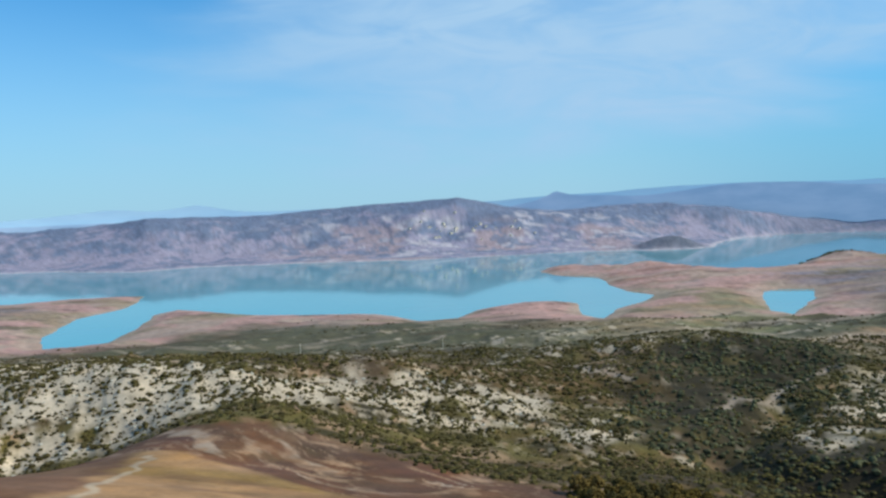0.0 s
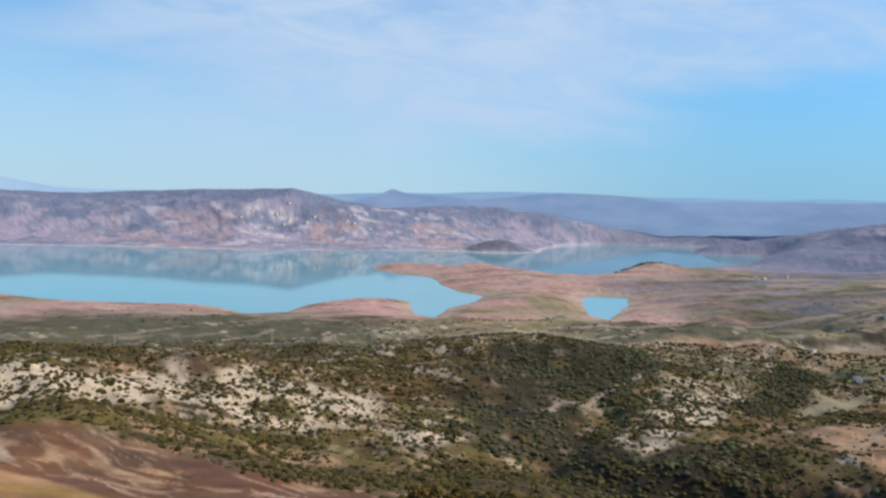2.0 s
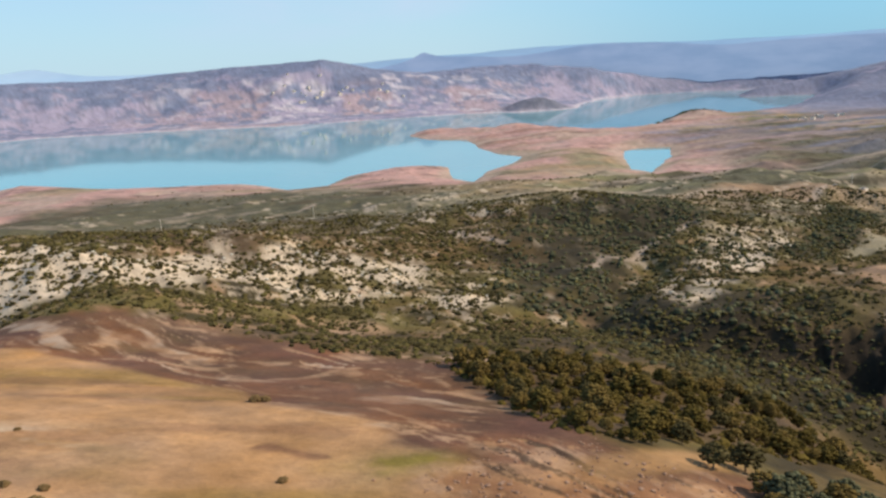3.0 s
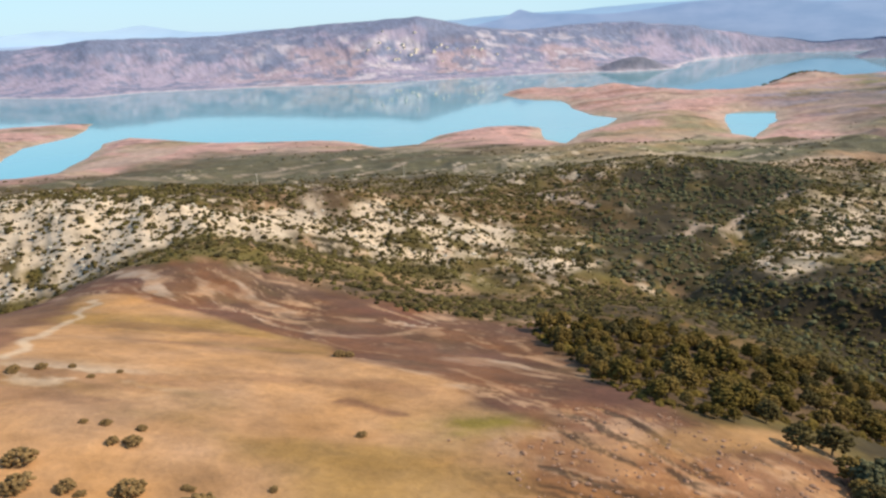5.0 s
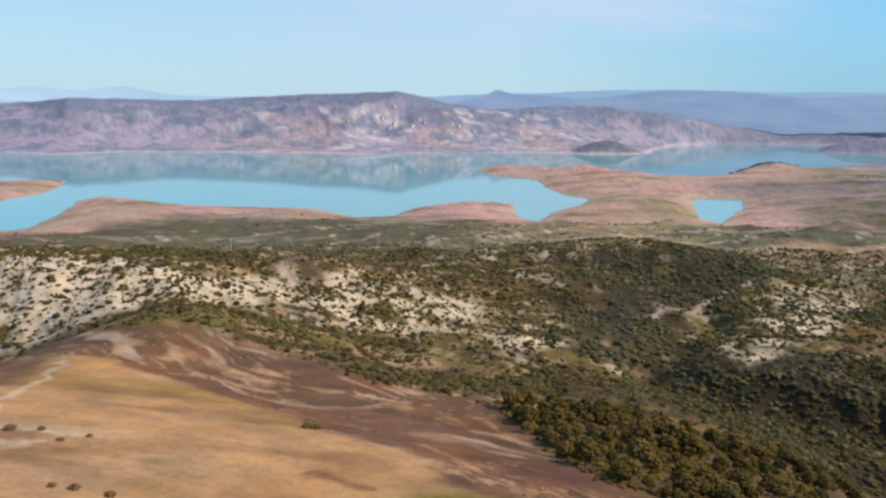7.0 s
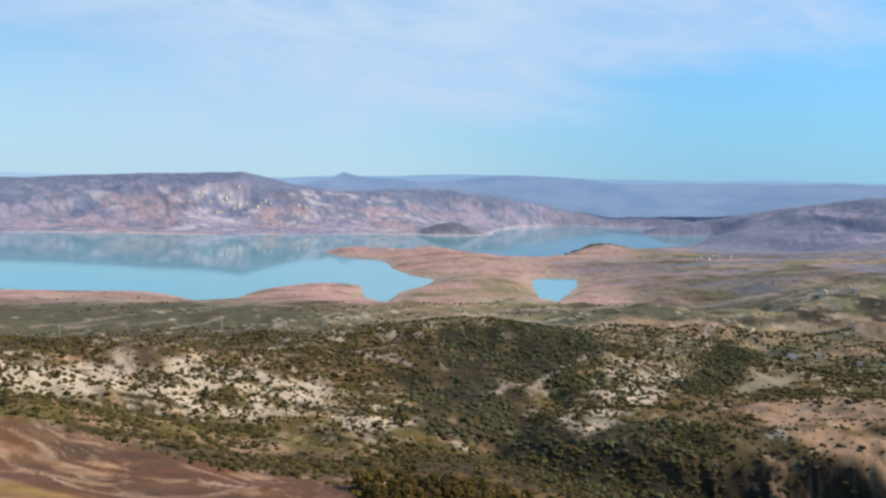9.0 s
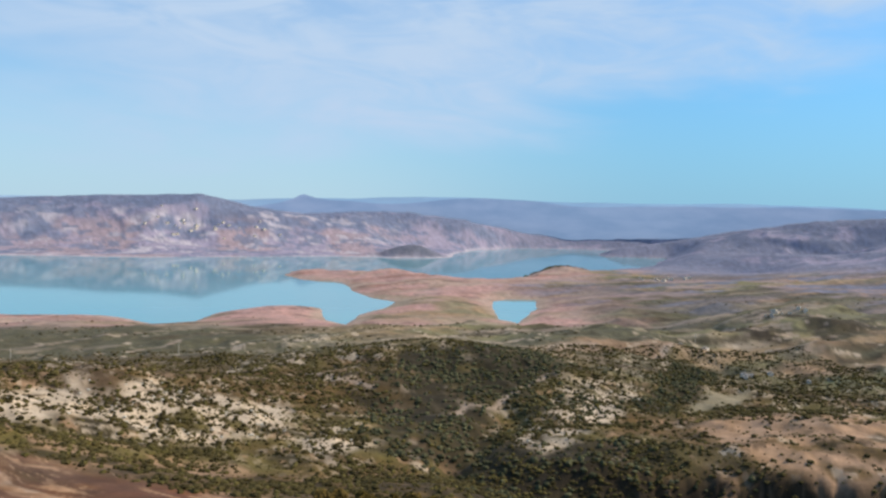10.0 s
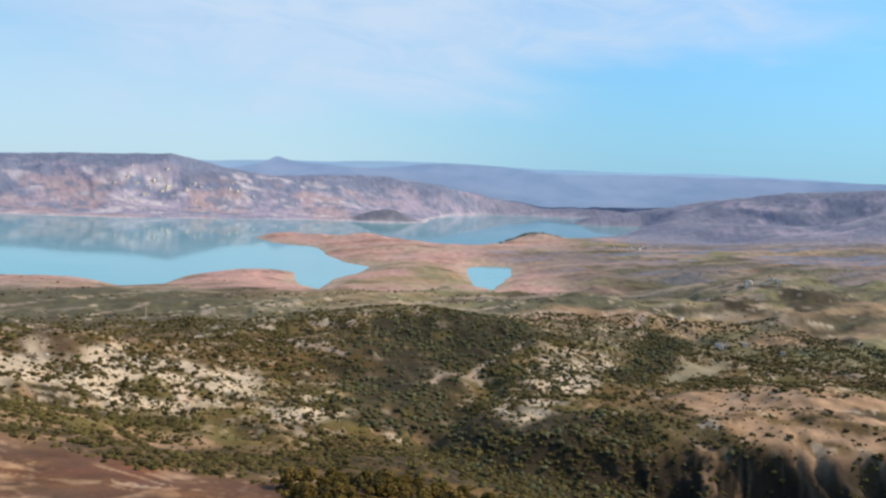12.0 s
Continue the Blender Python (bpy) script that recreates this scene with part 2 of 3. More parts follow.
def earth_material():
    m, t, s = material("earth")
    soil = t.nodes.new("ShaderNodeAttribute")
    soil.attribute_name = "soil"
    fine, broad = at_place(t, 0.55, 6.0, 0.65), at_place(t, 0.045, 4.0)
    tone = t.nodes.new("ShaderNodeHueSaturation")
    link(t, soil.outputs["Color"], tone.inputs["Color"])
    clod = at_place(t, 0.16, 5.0, 0.6)
    v = math_node(t, "ADD", math_node(t, "MULTIPLY", fine, 0.75), math_node(t, "MULTIPLY", broad, 0.35))
    v = math_node(t, "ADD", v, math_node(t, "MULTIPLY", clod, 0.6))
    link(t, math_node(t, "ADD", v, 0.15), tone.inputs["Value"])
    link(t, math_node(t, "ADD", math_node(t, "MULTIPLY", broad, 0.4), 0.85), tone.inputs["Saturation"])
    link(t, tone.outputs[0], s.inputs["Base Color"])
    s.inputs["Roughness"].default_value = 0.95
    s.inputs["Specular IOR Level"].default_value = 0.15
    bumped(t, s, math_node(t, "ADD", fine, clod), 0.4, 0.8)
    return m


def leaf_material(name, dark, light, scale=0.6):
    m, t, s = material(name)
    info = t.nodes.new("ShaderNodeNewGeometry")
    n = at_place(t, scale, 3.0)
    f = math_node(t, "ADD", math_node(t, "MULTIPLY", info.outputs["Random Per Island"], 0.6), math_node(t, "MULTIPLY", n, 0.5))
    link(t, mixed(t, f, dark, light), s.inputs["Base Color"])
    s.inputs["Roughness"].default_value = 0.95
    s.inputs["Specular IOR Level"].default_value = 0.05
    return m


def plain_material(name, dark, light, scale, rough=0.9):
    m, t, s = material(name)
    n = at_place(t, scale)
    link(t, mixed(t, stepped(t, n, 0.3, 0.7), dark, light), s.inputs["Base Color"])
    s.inputs["Roughness"].default_value = rough
    bumped(t, s, n, 0.3, 0.1)
    return m


def water_material():
    m, t, s = material("lake_water")
    broad = at_place(t, 0.004, 3.0)
    link(t, mixed(t, broad, (0.10, 0.33, 0.37), (0.15, 0.39, 0.41)), s.inputs["Base Color"])
    s.inputs["Roughness"].default_value = 0.05
    s.inputs["IOR"].default_value = 1.333
    g = t.nodes.new("ShaderNodeNewGeometry")
    n = node(t, "ShaderNodeTexNoise", Scale=0.35, Detail=3.0)
    link(t, g.outputs["Position"], n.inputs["Vector"])
    bumped(t, s, n.outputs[0], 0.03, 0.2)
    return m


def haze_material(name, low, high, glow):
    """Far slopes, mottled with woods and bare ground; colour and glow stand for haze."""
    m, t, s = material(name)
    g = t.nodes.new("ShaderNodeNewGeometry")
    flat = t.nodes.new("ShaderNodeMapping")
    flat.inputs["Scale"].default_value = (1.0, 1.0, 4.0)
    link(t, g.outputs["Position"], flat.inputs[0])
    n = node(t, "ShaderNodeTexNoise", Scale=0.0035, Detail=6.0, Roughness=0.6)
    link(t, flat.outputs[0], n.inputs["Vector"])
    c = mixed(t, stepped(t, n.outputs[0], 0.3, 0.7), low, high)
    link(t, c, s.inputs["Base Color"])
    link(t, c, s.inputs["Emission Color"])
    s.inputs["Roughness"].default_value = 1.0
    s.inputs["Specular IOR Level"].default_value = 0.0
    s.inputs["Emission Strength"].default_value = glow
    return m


EARTH, WATER = earth_material(), water_material()
SHRUB = leaf_material("scrub_leaves", (0.016, 0.013, 0.006), (0.118, 0.09, 0.032))
GREEN = leaf_material("green_leaves", (0.042, 0.036, 0.011), (0.16, 0.126, 0.04))
DRY = leaf_material("dry_leaves", (0.1, 0.062, 0.025), (0.26, 0.165, 0.068), 1.5)
RUSSET = leaf_material("russet_leaves", (0.06, 0.04, 0.014), (0.2, 0.13, 0.035), 0.5)
OAK = leaf_material("oak_leaves", (0.014, 0.016, 0.009), (0.15, 0.14, 0.068))
OLIVE = leaf_material("olive_leaves", (0.028, 0.02, 0.007), (0.15, 0.103, 0.023), 0.5)
BARK = plain_material("bark", (0.06, 0.045, 0.03), (0.14, 0.11, 0.08), 6.0)
PLASTER = plain_material("white_plaster", (0.66, 0.56, 0.43), (0.8, 0.7, 0.55), 0.8)
ROOFING = plain_material("roof_concrete", (0.3, 0.26, 0.22), (0.42, 0.36, 0.3), 0.7)
DARKNESS = plain_material("window_glass", (0.03, 0.035, 0.04), (0.05, 0.055, 0.06), 2.0, 0.2)
MARL = plain_material("marl_rock", (0.42, 0.36, 0.27), (0.62, 0.56, 0.44), 0.4)
CLODS = plain_material("red_clods", (0.2, 0.1, 0.055), (0.38, 0.22, 0.125), 0.8)
# blue of distance haze put into the colour, with some glow
MOUNTAIN = haze_material("far_mountain", (0.27, 0.35, 0.47), (0.36, 0.42, 0.53), 0.55)
RANGE = haze_material("far_range", (0.34, 0.45, 0.55), (0.38, 0.49, 0.58), 0.5)


# ---- ground and water ----
TAN = [(-230, -150), (-200, 100), (-125, 200), (-98, 243), (-71, 216), (-34, 189), (-7, 163), (8, 146), (20, 128), (40, 114), (75, 98), (120, -150)]
PLOUGHED = [(-230, 120), (-170, 240), (-128, 305), (-90, 275), (-38, 268), (3, 232), (31, 216), (36, 170), (48, 130), (90, 110), (80, 60), (-100, 120)]
CHALK_WEST = [(-420, 320), (-400, 600), (-300, 620), (-235, 535), (-148, 400), (-118, 385), (-92, 398), (-62, 455), (-52, 425), (-74, 370), (-86, 338), (-115, 312), (-141, 303), (-200, 285), (-420, 270)]
CHALK_PEAK = [(-60, 392), (-42, 438), (-30, 490), (-14, 478), (8, 460), (44, 466), (52, 424), (27, 402), (3, 386), (-17, 380), (-36, 384)]
CHALK_LOW = [(38, 396), (69, 400), (98, 404), (92, 382), (52, 362)]
CHALK_EAST = [(276, 536), (316, 540), (345, 522), (304, 486), (253, 436), (208, 383), (190, 376), (171, 364), (165, 386), (208, 428), (252, 470), (262, 505)]
BARE_EAST = [(290, 390), (390, 450), (430, 400), (420, 300), (300, 262), (262, 262), (262, 300), (264, 335)]
WOOD = [(110, 500), (142, 556), (165, 610), (214, 616), (250, 660), (318, 690), (306, 626), (302, 560), (264, 541), (218, 500), (191, 470), (167, 430), (143, 392), (116, 376), (90, 388)]
WOOD_EAST = [(170, 450), (218, 500), (262, 535), (270, 470), (215, 425), (172, 392), (150, 384)]
CLUMP = [(370, 560), (454, 646), (490, 642), (430, 560), (378, 512), (299, 450), (300, 486), (350, 519)]
TONGUE = [(331, 464), (395, 522), (440, 520), (402, 494)]
PALE_FIELD = [(469, 697), (560, 760), (632, 776), (600, 690), (557, 635), (474, 647)]
HAMLET_HILL = [(700, 900), (794, 950), (860, 880), (900, 800), (762, 740), (690, 750), (650, 818)]
BROWN_SLOPE = [(-62, 500), (-36, 505), (-40, 445), (-54, 424), (-66, 440)]
RAVINE_WOOD = [(93, 240), (121, 374), (160, 382), (215, 363), (240, 335), (225, 300), (262, 262), (250, 215), (190, 215), (141, 225)]
BELT = [(28, 216), (33, 205), (33, 179), (40, 140), (49, 131), (67, 143), (110, 172), (150, 190), (140, 212), (93, 205), (75, 214), (57, 224)]
STONY = [(9, 112), (24, 134), (40, 128), (60, 112), (90, 100), (90, 84), (12, 84)]
# pale cut banks and rills of the ploughed slope
BANKS = [[(-41, 240), (-33, 232), (-26, 224), (-13, 222)], [(-42, 217), (-31, 214), (-24, 197), (-12, 199), (0, 208), (5, 197), (16, 194)],
         [(-12, 162), (-6, 146), (4, 139)], [(17, 193), (24, 199), (29, 179), (33, 158)], [(7, 237), (15, 234), (21, 227)], [(-78, 237), (-64, 240)],
         [(30, 232), (36, 220), (42, 227)]]
RILLS = [[(-60, 223), (-49, 223), (-37, 215), (-22, 189), (-8, 181), (4, 163), (14, 142), (22, 134)], [(-74, 142), (-86, 182), (-93, 223)],
         [(-76, 328), (-58, 294), (-44, 284)], [(35, 343), (51, 332), (70, 342)], [(-48, 260), (-35, 262), (-18, 300)]]
ROAD = [(-70, 141), (-78, 165), (-86, 202), (-91, 227)]
TRACKS = [[(46, 593), (58, 622), (71, 645)], [(-203, 912), (-159, 971), (-116, 1011), (-79, 1027), (20, 1060)], [(-80, 780), (-50, 865), (-23, 890), (-9, 939)],
          [(76, 577), (93, 540), (114, 528), (124, 521)], [(206, 617), (245, 690), (290, 760), (341, 767)], [(158, 470), (175, 486), (194, 482), (222, 500), (266, 547)],
          [(441, 680), (500, 720), (560, 770)]]
# the bluish far colours include the haze of distance
COLOURS = dict(tan=(0.39, 0.22, 0.11), ploughed=(0.13, 0.062, 0.043), chalk=(0.54, 0.42, 0.295), scrub=(0.125, 0.078, 0.034),
               grass=(0.118, 0.092, 0.03), shore=(0.50, 0.295, 0.245), meadow=(0.205, 0.18, 0.09), bare=(0.385, 0.24, 0.145),
               shaded_litter=(0.04, 0.03, 0.015), mauve_haze=(0.335, 0.285, 0.34), hazy_heath=(0.165, 0.185, 0.25), silt=(0.40, 0.30, 0.22),
               ochre=(0.19, 0.125, 0.03), pale=(0.52, 0.45, 0.455), rose=(0.41, 0.295, 0.285), dusk_haze=(0.175, 0.14, 0.14), moss=(0.105, 0.094, 0.056),
               shale_shade=(0.03, 0.021, 0.013), rust=(0.185, 0.085, 0.045), olive=(0.20, 0.145, 0.025), isle=(0.14, 0.14, 0.165), slate_haze=(0.17, 0.175, 0.225), umber=(0.095, 0.06, 0.032))


def region(x, y, poly, blur, wobble, seed):
    s = inside(x + fbm(x, y, wobble * 4, seed) * wobble, y + fbm(x, y, wobble * 4, seed + 9) * wobble, poly)
    return smooth(s, -blur, blur)


def soils(x, y, z, s):
    """Colour of the bare soil and turf, with distance haze and some shade mixed in."""
    d = np.hypot(x, y)
    c = np.empty((len(x), 3))
    c[:] = COLOURS["scrub"]

    def lay(name, w):
        c[:] = c * (1 - w[:, None]) + np.array(COLOURS[name]) * w[:, None]

    lay("grass", smooth(fbm(x, y, 70, 101), -0.4, 0.4) * 0.85)
    # leaf litter, darkened to paint in the shade between bushes
    lay("shaded_litter", smooth(fbm(x, y, 22, 104, 5, 0.65), -0.1, 0.5) * 0.8)
    lay("bare", smooth(fbm(x, y, 13, 103, 5, 0.65), 0.32, 0.62) * 0.6 * smooth(d, 200, 350))
    # the plain: green-grey scrub in the west, mottled meadows and fallow in the east
    plain = smooth(d + fbm(x, y, 120, 105) * 70, 640, 800)
    east = smooth(x + fbm(x, y, 140, 106) * 90, 60, 330)
    lay("moss", plain * 0.85)
    lay("umber", plain * smooth(fbm(x * 0.6, y, 90, 111, 5, 0.6), 0.0, 0.5) * 0.6)
    lay("silt", plain * (1 - east) * smooth(fbm(x * 0.5, y * 1.3, 60, 108, 5, 0.6), 0.35, 0.7) * 0.45)
    lay("meadow", plain * east * smooth(fbm(x * 0.6, y * 1.2, 130, 107, 4), -0.5, 0.3) * 0.9)
    lay("bare", plain * east * smooth(fbm(x * 0.5, y, 120, 109, 5), 0.05, 0.5) * 0.6)
    lay("silt", plain * east * smooth(fbm(x * 0.4, y * 1.2, 80, 110, 4), 0.25, 0.55) * 0.55)
    lay("moss", plain * east * smooth(fbm(x * 0.5, y * 1.3, 75, 112, 5, 0.6), 0.15, 0.5) * 0.85)
    lay("shaded_litter", plain * east * smooth(fbm(x * 0.4, y * 1.4, 40, 118, 4, 0.6), 0.3, 0.6) * 0.7)
    lay("meadow", region(x, y, PALE_FIELD, 8, 8, 191) * 0.8)
    lay("bare", region(x, y, PALE_FIELD, 10, 10, 192) * 0.6)
    lay("chalk", smooth(fbm(x, y, 16, 115, 5, 0.6), 0.5, 0.72) * 0.75 * smooth(d, 300, 420) * (1 - smooth(d, 900, 1200)))
    lay("chalk", np.exp(-((x - 118) / 34) ** 4 - ((y - 860) / 75) ** 4) * smooth(fbm(x, y, 14, 116, 4, 0.6), 0.05, 0.4) * 0.8)
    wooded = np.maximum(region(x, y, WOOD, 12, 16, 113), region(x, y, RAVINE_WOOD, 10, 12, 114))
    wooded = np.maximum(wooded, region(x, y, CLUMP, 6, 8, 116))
    # ground under the woods takes the same litter with shade in its colour
    lay("shaded_litter", wooded * (0.6 + 0.4 * smooth(fbm(x, y, 26, 196, 4), -0.5, 0.2)))
    lay("umber", region(x, y, BROWN_SLOPE, 9, 6, 193) * 0.9)
    for poly, k in ((CHALK_WEST, 121), (CHALK_PEAK, 123), (CHALK_EAST, 125), (CHALK_LOW, 127)):
        bias = 0.42 if k in (121, 125) else 0.15
        ribs = ridged(x + 0.3 * y, y * 0.35, 13, k + 30, 3) - 0.6
        lay("chalk", region(x, y, poly, 9, 12, k) * smooth(fbm(x, y, 12, k + 40, 5, 0.6) + 0.7 * fbm(x, y, 42, k + 50, 2) + 1.2 * ribs + bias, -0.3, 0.3))
    speck = smooth(fbm(x, y, 7, 119, 4, 0.6), 0.3, 0.62) * smooth(fbm(x, y, 60, 120, 3), -0.5, 0.3)
    lay("chalk", speck * 0.7 * smooth(d, 300, 380) * (1 - smooth(d, 700, 900)) * (1 - wooded * 0.8))
    lay("bare", region(x, y, BARE_EAST, 8, 9, 127) * smooth(fbm(x, y, 24, 128, 4, 0.6), -0.5, 0.1))
    lay("umber", region(x, y, BARE_EAST, 8, 7, 127) * smooth(fbm(x, y * 1.6, 16, 129, 5, 0.6), 0.25, 0.6) * 0.7)
    lay("meadow", region(x, y, TONGUE, 5, 5, 194) * 0.9)
    lay("silt", region(x, y, TONGUE, 5, 5, 194) * 0.35)
    hill = region(x, y, HAMLET_HILL, 16, 20, 195)
    lay("shale_shade", hill * smooth(fbm(x, y, 34, 187, 5, 0.6), -0.5, 0.2) * 0.75)
    lay("silt", hill * smooth(fbm(x, y, 15, 188, 4, 0.6), 0.25, 0.5) * 0.7)
    lay("ploughed", region(x, y, PLOUGHED, 3, 6, 131) * (0.75 + 0.25 * fbm(x, y, 18, 132)).clip(0, 1))
    wx, wy = x + fbm(x, y, 14, 133) * 3.0, y + fbm(x, y, 14, 134) * 3.0
    for k, line in enumerate(BANKS):
        w = 1.9 + 1.8 * fbm(x, y, 9, 135 + k)
        lay("bare", (1 - smooth(trench(wx, wy, line), w * 0.4, w + 0.9)) * smooth(fbm(x, y, 8, 235 + k, 3), -0.6, 0.1) * 0.85)
    for k, line in enumerate(RILLS):
        lay("bare", (1 - smooth(trench(wx, wy, line), 0.3, 1.2)) * smooth(fbm(x, y, 14, 255 + k, 3), -0.5, 0.1) * 0.8)
    along, across = x * 0.68 - y * 0.73 + fbm(x, y, 30, 231) * 8, x * 0.73 + y * 0.68 + fbm(x, y, 22, 233) * 4
    slope = region(x, y, PLOUGHED, 5, 5, 137)
    braid = smooth(ridged(along / 6.0, across, 8.0, 237, 3), 0.68, 0.84) * smooth(fbm(x, y, 24, 239), -0.35, 0.3)
    fine = smooth(ridged(along / 5.0, across, 3.4, 245, 3), 0.74, 0.88) * smooth(fbm(x, y, 16, 247), -0.3, 0.3)
    lay("rust", slope * smooth(fbm(along / 3.0, across, 12, 243, 4), -0.2, 0.5) * 0.35)
    lay("bare", slope * fine * 0.75)
    lay("bare", slope * braid * 0.85)
    lay("silt", slope * braid * smooth(fbm(x, y, 6, 249, 3), 0.0, 0.5) * 0.6)
    lay("rust", smooth(fbm(along / 4.0, across, 9, 241, 4), 0.0, 0.6) * region(x, y, PLOUGHED, 5, 5, 137) * 0.6)
    field = region(x, y, TAN, 3.5, 13, 141)
    lay("tan", field)
    lay("ochre", field * smooth(fbm(x * 0.4 + y * 0.2, y, 22, 143, 5), 0.1, 0.8) * 0.5)
    lay("ploughed", field * smooth(fbm(x * 0.35 + y * 0.15, y * 1.5, 18, 145, 5), 0.42, 0.8) * 0.35)
    lay("chalk", field * np.exp(-((x + 58) / 16) ** 2 - ((y - 135) / 7) ** 2) * smooth(fbm(x * 0.6, y * 1.4, 7, 147, 5, 0.6), -0.2, 0.3) * 0.75)
    olive = np.exp(-((x - 9) / 9) ** 2 - ((y - 123) / 5) ** 2)
    lay("olive", np.clip(olive * 1.4 + olive * fbm(x, y, 6, 148), 0, 1) * 0.95)
    # a strip of shade on the field, painted with the dark brown soil
    lay("ploughed", (1 - smooth(trench(wx, wy, [(-13, 133), (-7, 128), (-2, 125)]), 0.5, 1.8)) * 0.6)
    lay("ploughed", region(x, y, [(-240, 80), (-170, 248), (-101, 243), (-87, 182), (-74, 148), (-82, 118)], 3, 4, 145) * 0.7)
    lay("umber", region(x, y, BELT, 4, 5, 144) * 0.9)
    lay("chalk", (1 - smooth(trench(wx, wy, ROAD), 0.4, 1.6)) * 0.6)
    stony = np.maximum(np.exp(-((x - 44) / 34) ** 4 - ((y - 103) / 14) ** 4), region(x, y, STONY, 4, 5, 199))
    lay("rust", stony * (0.5 + 0.5 * smooth(fbm(x, y, 9, 146, 4), -0.5, 0.2)) * 0.8)
    lay("bare", stony * smooth(fbm(along / 2.5, across, 5, 150, 5, 0.65), 0.15, 0.55) * 0.7)
    lay("shale_shade", stony * smooth(fbm(along / 3.0, across, 3.5, 149, 5, 0.65), 0.15, 0.5) * 0.75)
    lay("tan", stony * smooth(fbm(x, y, 2.6, 151, 4, 0.65), 0.4, 0.7) * 0.6)
    lay("ochre", np.exp(-((x - 52) / 17) ** 4 - ((y - 0.45 * (x - 52) - 125) / 5) ** 4) * 0.5)
    lay("tan", np.exp(-((x - 52) / 17) ** 4 - ((y - 0.45 * (x - 52) - 125) / 5) ** 4) * 0.7)
    for k, line in enumerate(TRACKS):
        lay("silt", (1 - smooth(trench(x + fbm(x, y, 40, 158) * 6, y + fbm(x, y, 40, 159) * 6, line), 1.2, 4.0)) * 0.8)
    # the ravine's shade is put into the soil colour along its axis
    lay("shale_shade", (1 - smooth(trench(x, y, RAVINE) + fbm(x, y, 14, 183) * 9, 30, 52)) * (0.55 + 0.42 * smooth(x, 165, 230)))
    # sunlit ribs of the ravine wall, painted as paler streaks
    lit_ribs = smooth(ridged(x * 0.78 - y * 0.62 + fbm(x, y, 18, 67, 3) * 5, y * 0.12, 9, 65, 3), 0.66, 0.82)
    lay("bare", lit_ribs * smooth(x, 175, 220) * (1 - smooth(trench(x, y, RAVINE), 30, 48)) * 0.28)
    rows = smooth(fbm(x * 0.35 + y * 0.1, y * 1.2 - x * 0.5, 16, 185, 4), 0.1, 0.5) * np.exp(-((x + 20) / 75) ** 4 - ((y - 310) / 45) ** 4)
    lay("bare", rows * 0.6)
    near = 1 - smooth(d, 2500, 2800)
    # aerial haze over the plain, tinted into the soil as it recedes
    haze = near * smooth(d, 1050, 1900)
    lay("dusk_haze", haze * smooth(fbm(x * 0.7, y * 1.3, 170, 152, 5), -0.6, 0.3) * 0.8)
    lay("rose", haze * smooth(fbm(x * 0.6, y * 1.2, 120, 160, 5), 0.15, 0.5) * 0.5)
    lay("slate_haze", haze * smooth(fbm(x * 0.5, y * 1.5, 80, 162, 5, 0.6), 0.15, 0.5) * 0.75)
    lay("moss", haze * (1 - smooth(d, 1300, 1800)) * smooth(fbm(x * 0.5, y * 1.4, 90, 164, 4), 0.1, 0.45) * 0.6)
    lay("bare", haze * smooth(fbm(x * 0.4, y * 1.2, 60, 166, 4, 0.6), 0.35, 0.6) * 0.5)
    pen = smooth(y + 0.25 * x, 1750, 1900) * smooth(-(x - 0.9 * y), 500, 900)
    bank = np.maximum(1 - smooth(s + fbm(x, y, 90, 151) * 80, 90, 260), pen * smooth(fbm(x, y, 110, 153), -0.6, 0.0))
    bank = bank * (1 - 0.75 * smooth(x, 640, 800) * (1 - smooth(y, 1750, 1950)))
    lay("shore", near * bank * 0.9)
    lay("silt", near * bank * smooth(fbm(x * 0.7, y, 60, 154, 5), 0.0, 0.45) * 0.7)
    lay("meadow", near * bank * (1 - pen) * smooth(fbm(x * 0.7, y, 75, 156, 5), 0.1, 0.5) * 0.6)
    lay("rust", near * bank * pen * smooth(fbm(x * 0.35, y * 1.3, 50, 157, 5, 0.6), 0.15, 0.5) * 0.5)
    knoll = np.exp(-((x - 440) / 150) ** 4 - ((y - 1420) / 170) ** 4)
    lay("meadow", near * knoll * smooth(fbm(x * 0.7, y, 90, 197, 4), -0.3, 0.4) * 0.7)
    lay("bare", near * knoll * smooth(fbm(x * 0.6, y, 70, 198, 4), 0.1, 0.5) * 0.6)
    lay("shaded_litter", near * bank * (1 - pen) * smooth(fbm(x * 0.6, y, 40, 158, 5, 0.6), 0.25, 0.6) * 0.5)
    lay("silt", near * (1 - smooth(s + fbm(x, y, 90, 155) * 25, 6, 30)) * 0.6)
    # the far bank: distance haze is painted into its soil colours
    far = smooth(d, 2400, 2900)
    lay("mauve_haze", far)
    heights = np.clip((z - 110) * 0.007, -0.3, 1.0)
    lay("hazy_heath", far * smooth(fbm(x, y, 150, 161, 6, 0.6) + heights, -0.35, 0.35) * 0.9)
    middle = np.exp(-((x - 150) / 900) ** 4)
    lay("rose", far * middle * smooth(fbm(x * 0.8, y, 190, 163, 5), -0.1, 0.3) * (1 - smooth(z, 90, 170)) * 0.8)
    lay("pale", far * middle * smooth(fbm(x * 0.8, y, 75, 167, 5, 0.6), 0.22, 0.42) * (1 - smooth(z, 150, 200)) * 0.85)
    lay("hazy_heath", far * smooth(fbm(x * 0.8, y, 55, 169, 5, 0.6), 0.15, 0.4) * 0.75)
